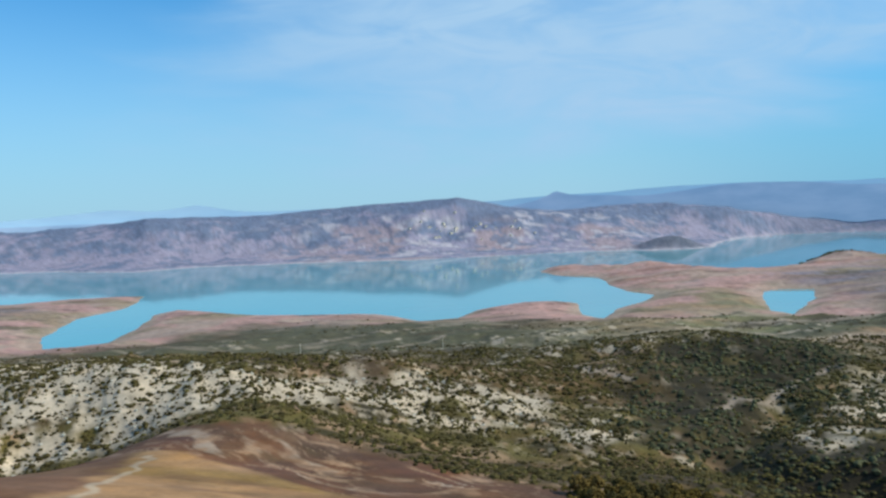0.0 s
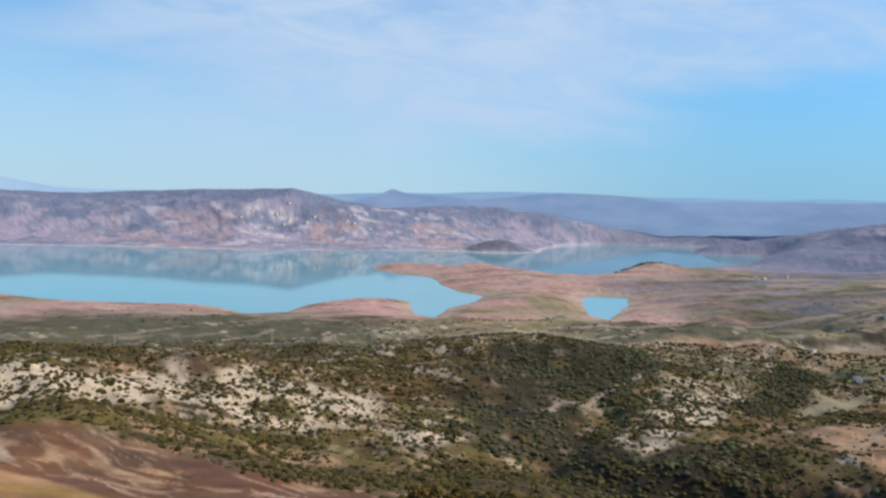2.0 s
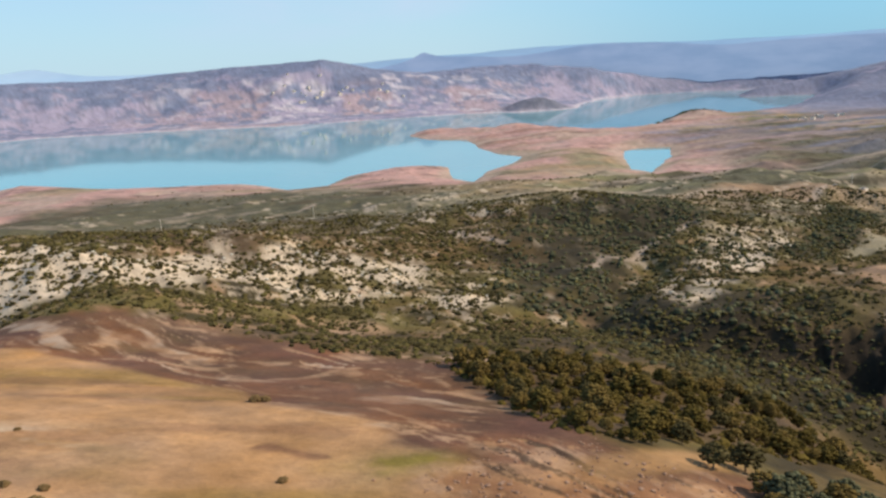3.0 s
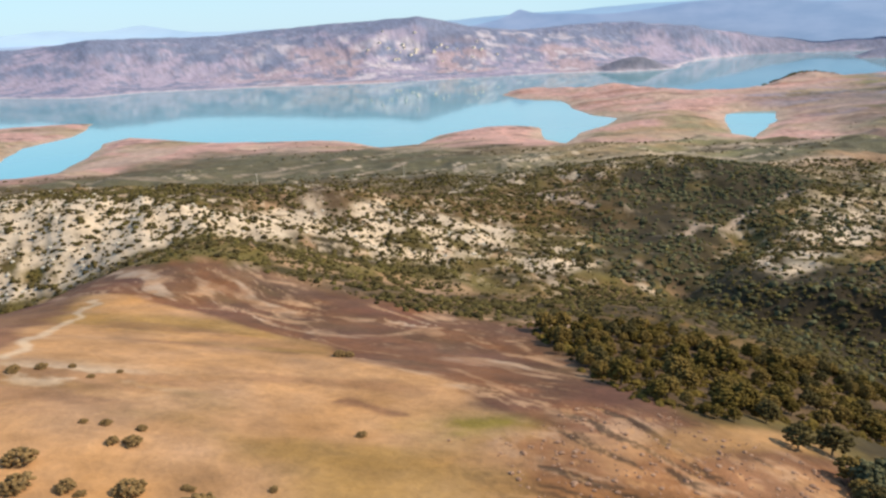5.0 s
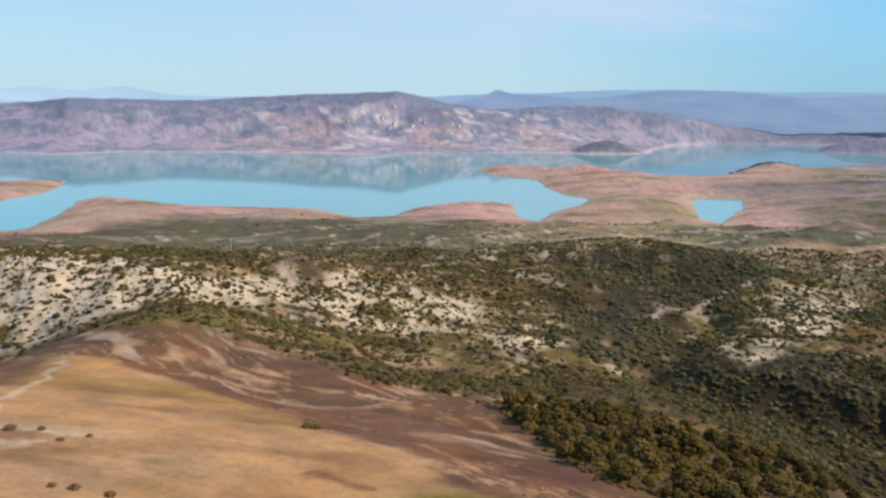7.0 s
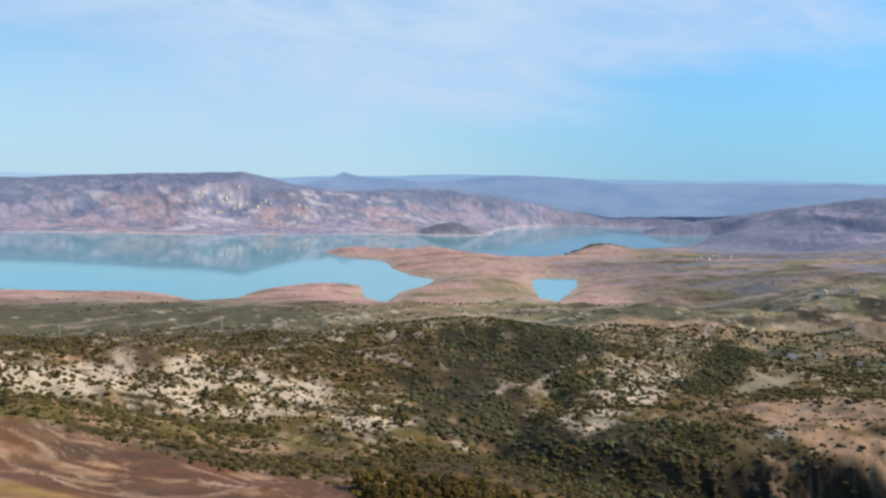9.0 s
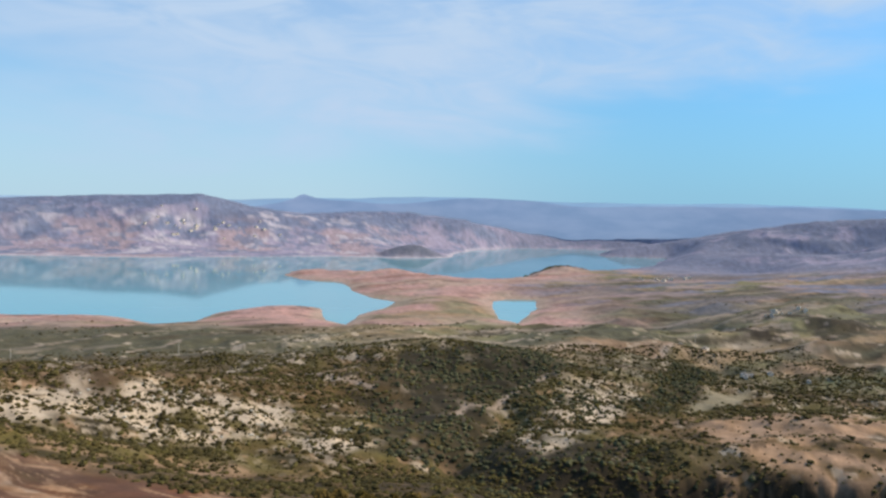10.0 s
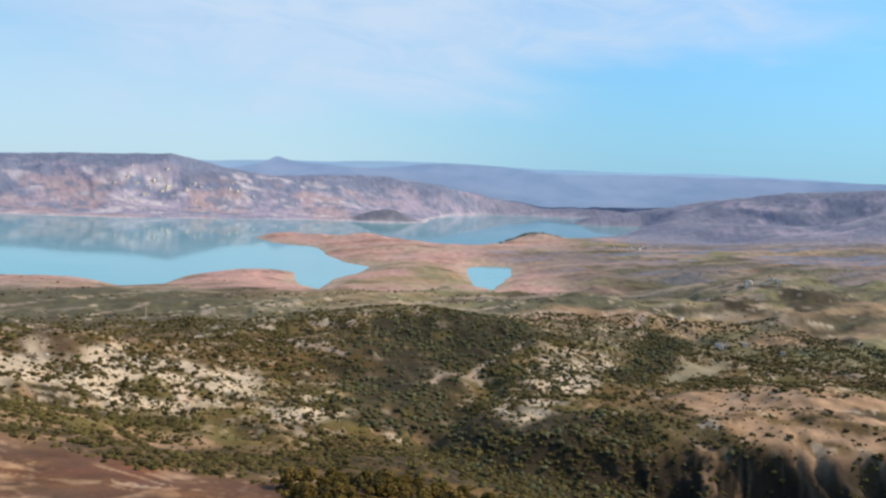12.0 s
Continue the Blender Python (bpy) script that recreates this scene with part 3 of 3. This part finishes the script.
    lay("slate_haze", far * smooth(x - 0.25 * (y - 3000) + fbm(x, y, 260, 173) * 160, 1150, 1800) * 0.85)
    lay("mauve_haze", far * smooth(fbm(x * 0.7, y, 110, 174, 5, 0.6), 0.25, 0.5) * smooth(x, 1300, 1800) * 0.7)
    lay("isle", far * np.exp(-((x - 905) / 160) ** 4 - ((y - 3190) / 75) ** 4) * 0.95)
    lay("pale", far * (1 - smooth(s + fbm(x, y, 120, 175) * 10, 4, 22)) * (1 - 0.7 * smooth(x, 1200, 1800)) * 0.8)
    c *= (1 + 0.22 * fbm(x, y, 9, 171, 3))[:, None]
    return np.clip(c, 0.01, 0.9)


def sheet(name, verts, faces, mat, smooth_faces=True):
    me = bpy.data.meshes.new(name)
    me.vertices.add(len(verts))
    me.vertices.foreach_set("co", np.asarray(verts, np.float32).ravel())
    n, k = faces.shape
    me.loops.add(n * k)
    me.loops.foreach_set("vertex_index", faces.astype(np.int32).ravel())
    me.polygons.add(n)
    me.polygons.foreach_set("loop_start", np.arange(0, n * k, k, dtype=np.int32))
    me.polygons.foreach_set("use_smooth", np.full(n, smooth_faces))
    me.update(calc_edges=True)
    me.materials.append(mat)
    return me


def ground_sheet():
    az = np.radians(np.concatenate([np.arange(-180, -34, 4.0), np.arange(-34, 53, 0.14), np.arange(54, 180, 4.0)]))
    r = np.concatenate([[0.02, 4.0, 15.0, 30.0], np.geomspace(45, 4800, 604)])
    A, R = np.meshgrid(az, r)
    x, y = (R * np.sin(A)).ravel(), (R * np.cos(A)).ravel()
    z, s, f = land(x, y)
    rows, cols = A.shape
    i = np.arange(rows - 1)[:, None] * cols
    j = np.arange(cols)[None, :]
    k = (j + 1) % cols
    faces = np.stack([i + j, i + cols + j, i + cols + k, i + k], -1).reshape(-1, 4)[:, ::-1]
    me = sheet("ground", np.stack([x, y, z], -1), faces, EARTH)
    soil = me.attributes.new("soil", "FLOAT_COLOR", "POINT")
    rgba = np.ones((len(x), 4), np.float32)
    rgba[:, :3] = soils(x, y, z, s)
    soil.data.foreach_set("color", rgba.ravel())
    return tagged(new("ground", me), "dry rolling hills of tan, brown and chalky soil round a reservoir", "ground", kind="structure")


ground_sheet()


def lake_sheet():
    a = np.radians(np.arange(0, 360, 3.0))
    r = np.concatenate([[900.0], np.geomspace(1000, 4800, 12)])
    A, R = np.meshgrid(a, r)
    v = np.stack([R * np.sin(A), R * np.cos(A), 0 * R], -1).reshape(-1, 3)
    n, i, j = len(a), np.arange(len(r) - 1)[:, None] * len(a), np.arange(len(a))[None, :]
    k = (j + 1) % n
    f = np.stack([i + j, i + n + j, i + n + k, i + k], -1).reshape(-1, 4)[:, ::-1]
    return tagged(new("water", sheet("water", v, f, WATER)), "calm turquoise reservoir water between bare banks", "lake", kind="structure")


lake_sheet()


def skyline(name, radius, mat, base, peaks, seed, label):
    """A far range that closes the view."""
    a = np.arange(-180, 180, 0.25)
    el = base + 0.16 * fbm(a, 0 * a, 9, seed, 5) + sum(h * np.exp(-np.abs((a - c) / w) ** p) for c, h, w, p in peaks)
    top = EYE + radius * np.tan(np.radians(el))
    x, y = np.sin(np.radians(a)), np.cos(np.radians(a))
    v = np.concatenate([np.stack([x * radius, y * radius, 0 * x - 20], -1), np.stack([x * radius, y * radius, top], -1)])
    n = len(a)
    i = np.arange(n)
    f = np.stack([i, (i + 1) % n, n + (i + 1) % n, n + i], -1)
    return tagged(new(name, sheet(name, v, f, mat)), label, "mountains", kind="structure")


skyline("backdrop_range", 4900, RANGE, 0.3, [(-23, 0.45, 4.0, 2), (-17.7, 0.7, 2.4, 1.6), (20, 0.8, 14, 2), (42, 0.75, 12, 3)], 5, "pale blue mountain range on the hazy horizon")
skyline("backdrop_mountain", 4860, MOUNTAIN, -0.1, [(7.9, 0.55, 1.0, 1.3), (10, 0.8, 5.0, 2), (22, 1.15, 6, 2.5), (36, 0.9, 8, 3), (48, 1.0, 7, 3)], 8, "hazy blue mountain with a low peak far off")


# ---- plants ----
def blob(seed, subdivisions, spread=0.3):
    """A ragged clump of leaves, about one metre across, standing on its origin."""
    rng = random.Random(seed)
    bm = bmesh.new()
    bmesh.ops.create_icosphere(bm, subdivisions=subdivisions, radius=0.5)
    for v in bm.verts:
        v.co *= 1 + rng.uniform(-spread, spread)
        v.co.z = max(v.co.z, -0.22) * 0.85 + 0.2
    v = np.array([p.co[:] for p in bm.verts])
    f = np.array([[q.index for q in p.verts] for p in bm.faces])
    bm.free()
    return v, f


def strew(name, x, y, sizes, mat, subdivisions, label, category, seed, tall=1.0):
    """Many low plants or stones as one mesh."""
    rng = np.random.default_rng(seed)
    z = land(x, y)[0]
    shapes = [blob(seed * 10 + k, subdivisions) for k in range(6)]
    pick = rng.integers(0, 6, len(x))
    V, F, base = [], [], 0
    for k, (v, f) in enumerate(shapes):
        m = pick == k
        n = int(m.sum())
        if not n:
            continue
        turn = rng.uniform(0, 6.28, n)
        c, s = np.cos(turn)[:, None], np.sin(turn)[:, None]
        w = sizes[m][:, None]
        h = w * rng.uniform(0.75, 1.2, n)[:, None] * tall
        px = (v[None, :, 0] * c - v[None, :, 1] * s) * w + x[m][:, None]
        py = (v[None, :, 0] * s + v[None, :, 1] * c) * w + y[m][:, None]
        pz = v[None, :, 2] * h + z[m][:, None] - 0.05 * w
        V.append(np.stack([px, py, pz], -1).reshape(-1, 3))
        F.append((f[None] + (np.arange(n) * len(v))[:, None, None] + base).reshape(-1, 3))
        base += n * len(v)
    me = sheet(name, np.concatenate(V), np.concatenate(F), mat, False)
    return tagged(new(name, me), label, category, kind="stuff")


def scatter(n, box, density, seed):
    rng = np.random.default_rng(seed)
    x, y = rng.uniform(box[0], box[1], n), rng.uniform(box[2], box[3], n)
    keep = rng.uniform(0, 1, n) < density(x, y)
    return x[keep], y[keep], rng


def open_ground(x, y):
    """0 where nothing grows: the fields, the bare hill, the water's edge."""
    s = shore(x, y)
    bare = np.maximum(region(x, y, TAN, 3, 13, 141), region(x, y, PLOUGHED, 4, 4, 131))
    bare = np.maximum(bare, region(x, y, BARE_EAST, 8, 9, 127) * 0.6)
    return (1 - bare) * (0.06 * smooth(s, 30, 60) + 0.94 * smooth(s + fbm(x, y, 90, 151) * 80, 120, 280))


def wood_density(x, y):
    gaps = smooth(fbm(x, y, 28, 203, 4), -0.6, 0.1)
    w = np.maximum(region(x, y, WOOD, 10, 14, 113), region(x, y, RAVINE_WOOD, 10, 12, 114) * 0.42)
    w = np.maximum(w, region(x, y, CLUMP, 5, 7, 116) * 1.3)
    w = np.maximum(w, region(x, y, WOOD_EAST, 12, 14, 117) * 0.5) * (0.2 + 0.8 * gaps)
    return w * (1 - 0.8 * region(x, y, TONGUE, 4, 4, 194))


def chalk_density(x, y):
    c = np.maximum(region(x, y, CHALK_WEST, 8, 14, 121), region(x, y, CHALK_PEAK, 8, 14, 123))
    c = np.maximum(c, region(x, y, CHALK_LOW, 8, 10, 127))
    return np.maximum(c, region(x, y, CHALK_EAST, 8, 10, 125) * 0.45) * (0.55 + 0.45 * smooth(fbm(x, y, 25, 207), -0.5, 0.3))


def scrub_density(x, y):
    clump = smooth(fbm(x, y, 38, 201, 5, 0.6), -0.45, 0.45)
    chalky = np.maximum(region(x, y, CHALK_EAST, 6, 8, 125), np.maximum(region(x, y, CHALK_PEAK, 8, 12, 123), region(x, y, CHALK_WEST, 8, 12, 121)))
    return (1 - 0.45 * chalky) * open_ground(x, y) * (0.18 + 0.82 * clump) * (1 - region(x, y, WOOD, 10, 14, 113)) * (1 - region(x, y, TONGUE, 4, 4, 194)) * (1 - 0.8 * region(x, y, BROWN_SLOPE, 9, 6, 193))


def plain_density(x, y):
    d = np.hypot(x, y)
    return open_ground(x, y) * smooth(fbm(x * 0.7, y * 1.3, 90, 205, 5, 0.6), -0.2, 0.5) * (1 - 0.75 * smooth(d, 850, 1300)) * (1 - 0.65 * smooth(x, 150, 400)) * (1 - region(x, y, PALE_FIELD, 8, 8, 191))


def bush_sizes(rng, n, least, most, more):
    return rng.uniform(least, most, n) + rng.uniform(0, 1, n) ** 3 * more


WOODS, SLOPES_WIDE, NEAR_SLOPES = (80, 500, 212, 700), (-330, 620, 340, 720), (-250, 330, 205, 345)
x, y, rng = scatter(15000, WOODS, wood_density, 1)
strew("oak_wood", x, y, bush_sizes(rng, len(x), 1.5, 2.6, 2.2), OAK, 1, "dense dark green evergreen oak scrub on a hillside", "bushes", 1, 0.95)
x, y, rng = scatter(4500, WOODS, wood_density, 11)
strew("young_oaks", x, y, bush_sizes(rng, len(x), 1.0, 1.8, 2.0), GREEN, 1, "lighter green young oaks among the dark wood", "bushes", 11, 0.95)
x, y, rng = scatter(27000, (-420, 350, 275, 620), chalk_density, 2)
strew("chalk_bushes", x, y, bush_sizes(rng, len(x), 0.6, 1.2, 1.9), SHRUB, 1, "round dark bushes dotted over a chalky slope", "bushes", 2)
x, y, rng = scatter(16000, NEAR_SLOPES, scrub_density, 3)
strew("near_scrub", x, y, bush_sizes(rng, len(x), 0.6, 1.0, 2.4), SHRUB, 2, "low olive-brown scrub on dry hillsides", "bushes", 3, 0.8)
x, y, rng = scatter(10000, NEAR_SLOPES, scrub_density, 12)
strew("near_green_scrub", x, y, bush_sizes(rng, len(x), 0.5, 1.0, 1.8), GREEN, 2, "low yellow-green scrub on dry hillsides", "bushes", 12, 0.7)
x, y, rng = scatter(46000, SLOPES_WIDE, scrub_density, 5)
strew("scrub", x, y, bush_sizes(rng, len(x), 0.8, 1.4, 2.8), SHRUB, 1, "low olive-brown scrub on dry hillsides", "bushes", 5, 0.8)
x, y, rng = scatter(34000, SLOPES_WIDE, scrub_density, 13)
strew("green_scrub", x, y, bush_sizes(rng, len(x), 0.8, 1.4, 2.2), GREEN, 1, "low yellow-green scrub on dry hillsides", "bushes", 13, 0.7)
x, y, rng = scatter(26000, (-700, 1300, 690, 1400), plain_density, 4)
strew("far_scrub", x, y, bush_sizes(rng, len(x), 1.2, 2.2, 3.0), SHRUB, 1, "scattered scrub on the plain above the reservoir", "bushes", 4, 0.6)
x, y, rng = scatter(3000, (-420, 340, 275, 560), chalk_density, 6)
strew("chalk_boulders", x, y, rng.uniform(0.6, 2.4, len(x)), MARL, 1, "pale weathered marl boulders on the chalky slopes", "rocks", 6, 0.7)
x, y, rng = scatter(6000, (24, 155, 126, 230), lambda x, y: region(x, y, BELT, 3, 4, 144) * smooth(fbm(x, y, 12, 209), -0.7, 0.1), 14)
strew("belt_brush", x, y, bush_sizes(rng, len(x), 0.5, 1.1, 1.6), OLIVE, 2, "yellowish brush filling the gaps between the trees", "bushes", 14, 0.9)
x, y, rng = scatter(2600, (-8, 92, 82, 154), lambda x, y: region(x, y, STONY, 3, 5, 199), 7)
strew("stones", x, y, rng.uniform(0.15, 0.4, len(x)) + rng.uniform(0, 1, len(x)) ** 4 * 0.7, CLODS, 1, "reddish stones and clods on the slope", "stones", 7, 0.7)
x, y, rng = scatter(900, (1000, 1230, 2180, 2300), lambda x, y: np.exp(-((x - 1100) / 70) ** 2 - ((y - 2245) / 22) ** 2), 8)
strew("headland_grove", x, y, rng.uniform(5, 11, len(x)), OAK, 1, "dark grove on the crest of a headland", "trees", 8, 0.9)


# ---- single trees and bushes ----
def part(name, bm, mat, parent, label=""):
    me = bpy.data.meshes.new(name)
    bm.to_mesh(me)
    bm.free()
    me.materials.append(mat)
    ob = new(name, me)
    ob.parent = parent
    return tagged(ob, label)


def limb(bm, a, b, r0, r1, sides=6):
    """A tapered length of wood from a to b."""
    a, b = Vector(a), Vector(b)
    turn = (b - a).to_track_quat("Z", "Y").to_matrix()
    rings = []
    for p, r in ((a, r0), (a.lerp(b, 0.5) + Vector((r0 * 0.3, 0, 0)), (r0 + r1) / 2), (b, r1)):
        rings.append([bm.verts.new(p + turn @ Vector((r * math.cos(k * 6.283 / sides), r * math.sin(k * 6.283 / sides), 0))) for k in range(sides)])
    for low, high in zip(rings, rings[1:]):
        for k in range(sides):
            bm.faces.new((low[k], low[(k + 1) % sides], high[(k + 1) % sides], high[k]))
    bm.faces.new(rings[-1])


def clumps(bm, rng, centre, radii, count, size):
    """Leaf clumps on an uneven crown, with gaps between them."""
    for k in range(count):
        u, v = rng.uniform(-0.55, 1), rng.uniform(0, 6.283)
        w = math.sqrt(max(0, 1 - u * u)) * rng.uniform(0.55, 1.12)
        p = Vector((centre[0] + radii[0] * w * math.cos(v), centre[1] + radii[1] * w * math.sin(v), centre[2] + radii[2] * u * rng.uniform(0.6, 1.1)))
        made = bmesh.ops.create_icosphere(bm, subdivisions=1, radius=size * rng.uniform(0.6, 1.25))["verts"]
        for q in made:
            q.co = p + Vector((q.co.x * rng.uniform(0.7, 1.4), q.co.y * rng.uniform(0.7, 1.4), q.co.z * rng.uniform(0.5, 1.0)))


def tree(seed, height, spread, mat, count):
    rng = random.Random(seed)
    top = new("olive_tree")
    wood = bmesh.new()
    fork = (rng.uniform(-0.2, 0.2), rng.uniform(-0.2, 0.2), height * 0.32)
    limb(wood, (0, 0, -0.4), fork, 0.22, 0.15, 7)
    for k in range(5):
        a = k * 1.256 + rng.uniform(-0.4, 0.4)
        limb(wood, fork, (math.cos(a) * spread * 0.6, math.sin(a) * spread * 0.6, height * rng.uniform(0.55, 0.8)), 0.11, 0.03, 5)
    part("trunk", wood, BARK, top, "grey-brown forked trunk")
    crown = bmesh.new()
    clumps(crown, rng, (0, 0, height * 0.6), (spread, spread * rng.uniform(0.8, 1.1), height * 0.42), count, 0.085 * height)
    part("crown", crown, mat, top)
    return top


def bush(seed, height, mat):
    rng = random.Random(seed)
    top = new("bush")
    wood = bmesh.new()
    for k in range(4):
        a = k * 1.57 + rng.uniform(-0.5, 0.5)
        limb(wood, (0, 0, -0.15), (math.cos(a) * 0.4 * height, math.sin(a) * 0.4 * height, height * 0.5), 0.05, 0.02, 4)
    part("stem", wood, BARK, top, "thin woody stems")
    crown = bmesh.new()
    clumps(crown, rng, (0, 0, height * 0.3), (height * 0.6, height * 0.52, height * 0.34), 120, 0.1 * height)
    part("crown", crown, mat, top)
    return top


def stand(ob, x, y, turn, size, sink=0.1):
    z = float(land(np.array([x]), np.array([y]))[0][0])
    return Matrix.LocRotScale((x, y, z - sink), Euler((0, 0, turn)), (size, size, size))


def place_copies(models, spots, label, category, group):
    """The first spots take the models themselves, the rest copies of them."""
    for k, (x, y, turn, size) in enumerate(spots):
        m = stand(None, x, y, turn, size)
        ob = models[k] if k < len(models) else copy_thing(models[k % len(models)], m)
        ob.matrix_basis = m
        tagged(ob, label, category, group)


rng = random.Random(77)
spots = []
while len(spots) < 230:
    px, py = rng.uniform(26, 152), rng.uniform(126, 228)
    gap = 2.3
    if inside(np.array([px]), np.array([py]), BELT)[0] > -1 and all(math.hypot(px - q[0], py - q[1]) > gap for q in spots):
        spots.append((px, py, rng.uniform(0, 6.28), rng.uniform(0.3, 0.62) + rng.random() ** 3 * 0.4))
place_copies([tree(k, 6.2, 2.9, (OLIVE, RUSSET, OLIVE, SHRUB, OLIVE, RUSSET)[k], 170) for k in range(6)], spots, "yellowish olive-green tree in a belt along the gully", "tree", "trees in the belt")
spots = [(rng.uniform(53, 86), rng.uniform(102, 128), rng.uniform(0, 6.28), rng.uniform(0.5, 1.0)) for k in range(24)]
place_copies([tree(k + 20, 5.0, 2.8, (OAK, SHRUB, RUSSET)[k], 170) for k in range(3)], spots, "dark green tree on the stony slope", "tree", "trees on the stony slope")
spots = [(-48, 101, 0.3, 3.0), (-45.5, 95, 1.0, 2.9), (-40.5, 95.5, 2.2, 2.0), (-38.6, 94.5, 0.4, 1.1), (-33.5, 95.5, 3.1, 2.7), (-25, 91, 4.0, 4.2),
         (-40, 108, 2.0, 1.5), (-37.4, 108, 5.0, 2.0), (-38.3, 108.8, 1.2, 1.2), (-28, 97.5, 0.8, 0.9), (-27.2, 97.2, 0.1, 0.9), (-9, 117, 0.6, 1.3),
         (-17.3, 170, 1.9, 2.2), (-15.4, 170.3, 2.9, 2.0), (-46, 114, 0.2, 1.0), (-43, 114, 3.2, 1.3), (-38, 113, 2.7, 1.2), (-18, 98, 1.4, 1.0),
         (-62, 137, 0.5, 1.6), (-65, 134, 1.5, 1.9), (-58, 139, 2.5, 1.1), (-53, 134, 3.5, 1.0), (-50, 138, 4.2, 0.9), (-12, 93, 5.1, 1.0), (-7, 92.5, 0.9, 1.1)]
place_copies([bush(k, 1.0, DRY) for k in range(4)], spots, "dry brownish bush standing alone on the bare tan field", "bush", "bushes on the field")


# ---- houses and poles ----
def boxed(bm, x0, x1, y0, y1, z0, z1):
    v = [bm.verts.new(p) for p in ((x0, y0, z0), (x1, y0, z0), (x1, y1, z0), (x0, y1, z0), (x0, y0, z1), (x1, y0, z1), (x1, y1, z1), (x0, y1, z1))]
    for f in ((0, 3, 2, 1), (4, 5, 6, 7), (0, 1, 5, 4), (1, 2, 6, 5), (2, 3, 7, 6), (3, 0, 4, 7)):
        bm.faces.new([v[k] for k in f])


def house(w, d, h):
    top = new("house")
    bm = bmesh.new()
    boxed(bm, -w / 2, w / 2, -d / 2, d / 2, -2.0, h)
    part("wall", bm, PLASTER, top)
    bm = bmesh.new()
    boxed(bm, -w / 2 - 0.2, w / 2 + 0.2, -d / 2 - 0.2, d / 2 + 0.2, h + 0.004, h + 0.25)
    boxed(bm, -w / 4, w / 5, -d / 5, d / 4, h + 0.25, h + 1.6)
    part("roof", bm, ROOFING, top, "flat concrete roof with a stair head")
    for k in (-0.32, 0.3):
        bm = bmesh.new()
        boxed(bm, k * w - 0.5, k * w + 0.5, -d / 2 - 0.05, -d / 2 + 0.05, h * 0.4, h * 0.4 + 1.2)
        part("window", bm, DARKNESS, top, "dark window")
    bm = bmesh.new()
    boxed(bm, -0.5, 0.5, -d / 2 - 0.06, -d / 2 + 0.05, 0.0, 2.1)
    part("door", bm, BARK, top, "brown door")
    return top


rng = random.Random(5)
VILLAGES = [(-40, 3650, 190, 80, 16, 1.25), (240, 3600, 120, 60, 10, 1.25), (1260, 1870, 70, 60, 12, 1.0), (560, 765, 18, 14, 3, 0.7), (500, 570, 24, 20, 5, 0.6), (815, 905, 60, 30, 14, 0.55)]
spots = []
for cx, cy, sx, sy, n, size in VILLAGES:
    for k in range(n):
        spots.append((cx + rng.gauss(0, sx * 0.6), cy + rng.gauss(0, sy * 0.6), rng.uniform(0.4, 1.2), size * rng.uniform(0.8, 1.2)))
place_copies([house(9, 7, 3.4), house(12, 8, 6.2), house(7, 6, 3.2)], spots, "small white flat-roofed house of a hillside hamlet", "house", "houses of the hamlets")


def pole():
    top = new("utility_pole")
    bm = bmesh.new()
    limb(bm, (0, 0, -0.5), (0, 0, 11), 0.22, 0.14, 8)
    part("shaft", bm, PLASTER, top)
    bm = bmesh.new()
    boxed(bm, -1.4, 1.4, -0.08, 0.08, 10.2, 10.4)
    part("crossarm", bm, ROOFING, top)
    for k in (-1.2, 0, 1.2):
        bm = bmesh.new()
        limb(bm, (k, 0.0, 10.4), (k, 0.0, 10.75), 0.07, 0.05, 6)
        part("insulator", bm, DARKNESS, top)
    return top


spots = [(-9, 760, 0.4, 1.15), (-125, 640, 0.5, 1.15), (582, 797, 0.2, 1.1)]
place_copies([pole()], spots, "pale concrete utility pole with a crossarm among scrub", "pole", "utility poles")
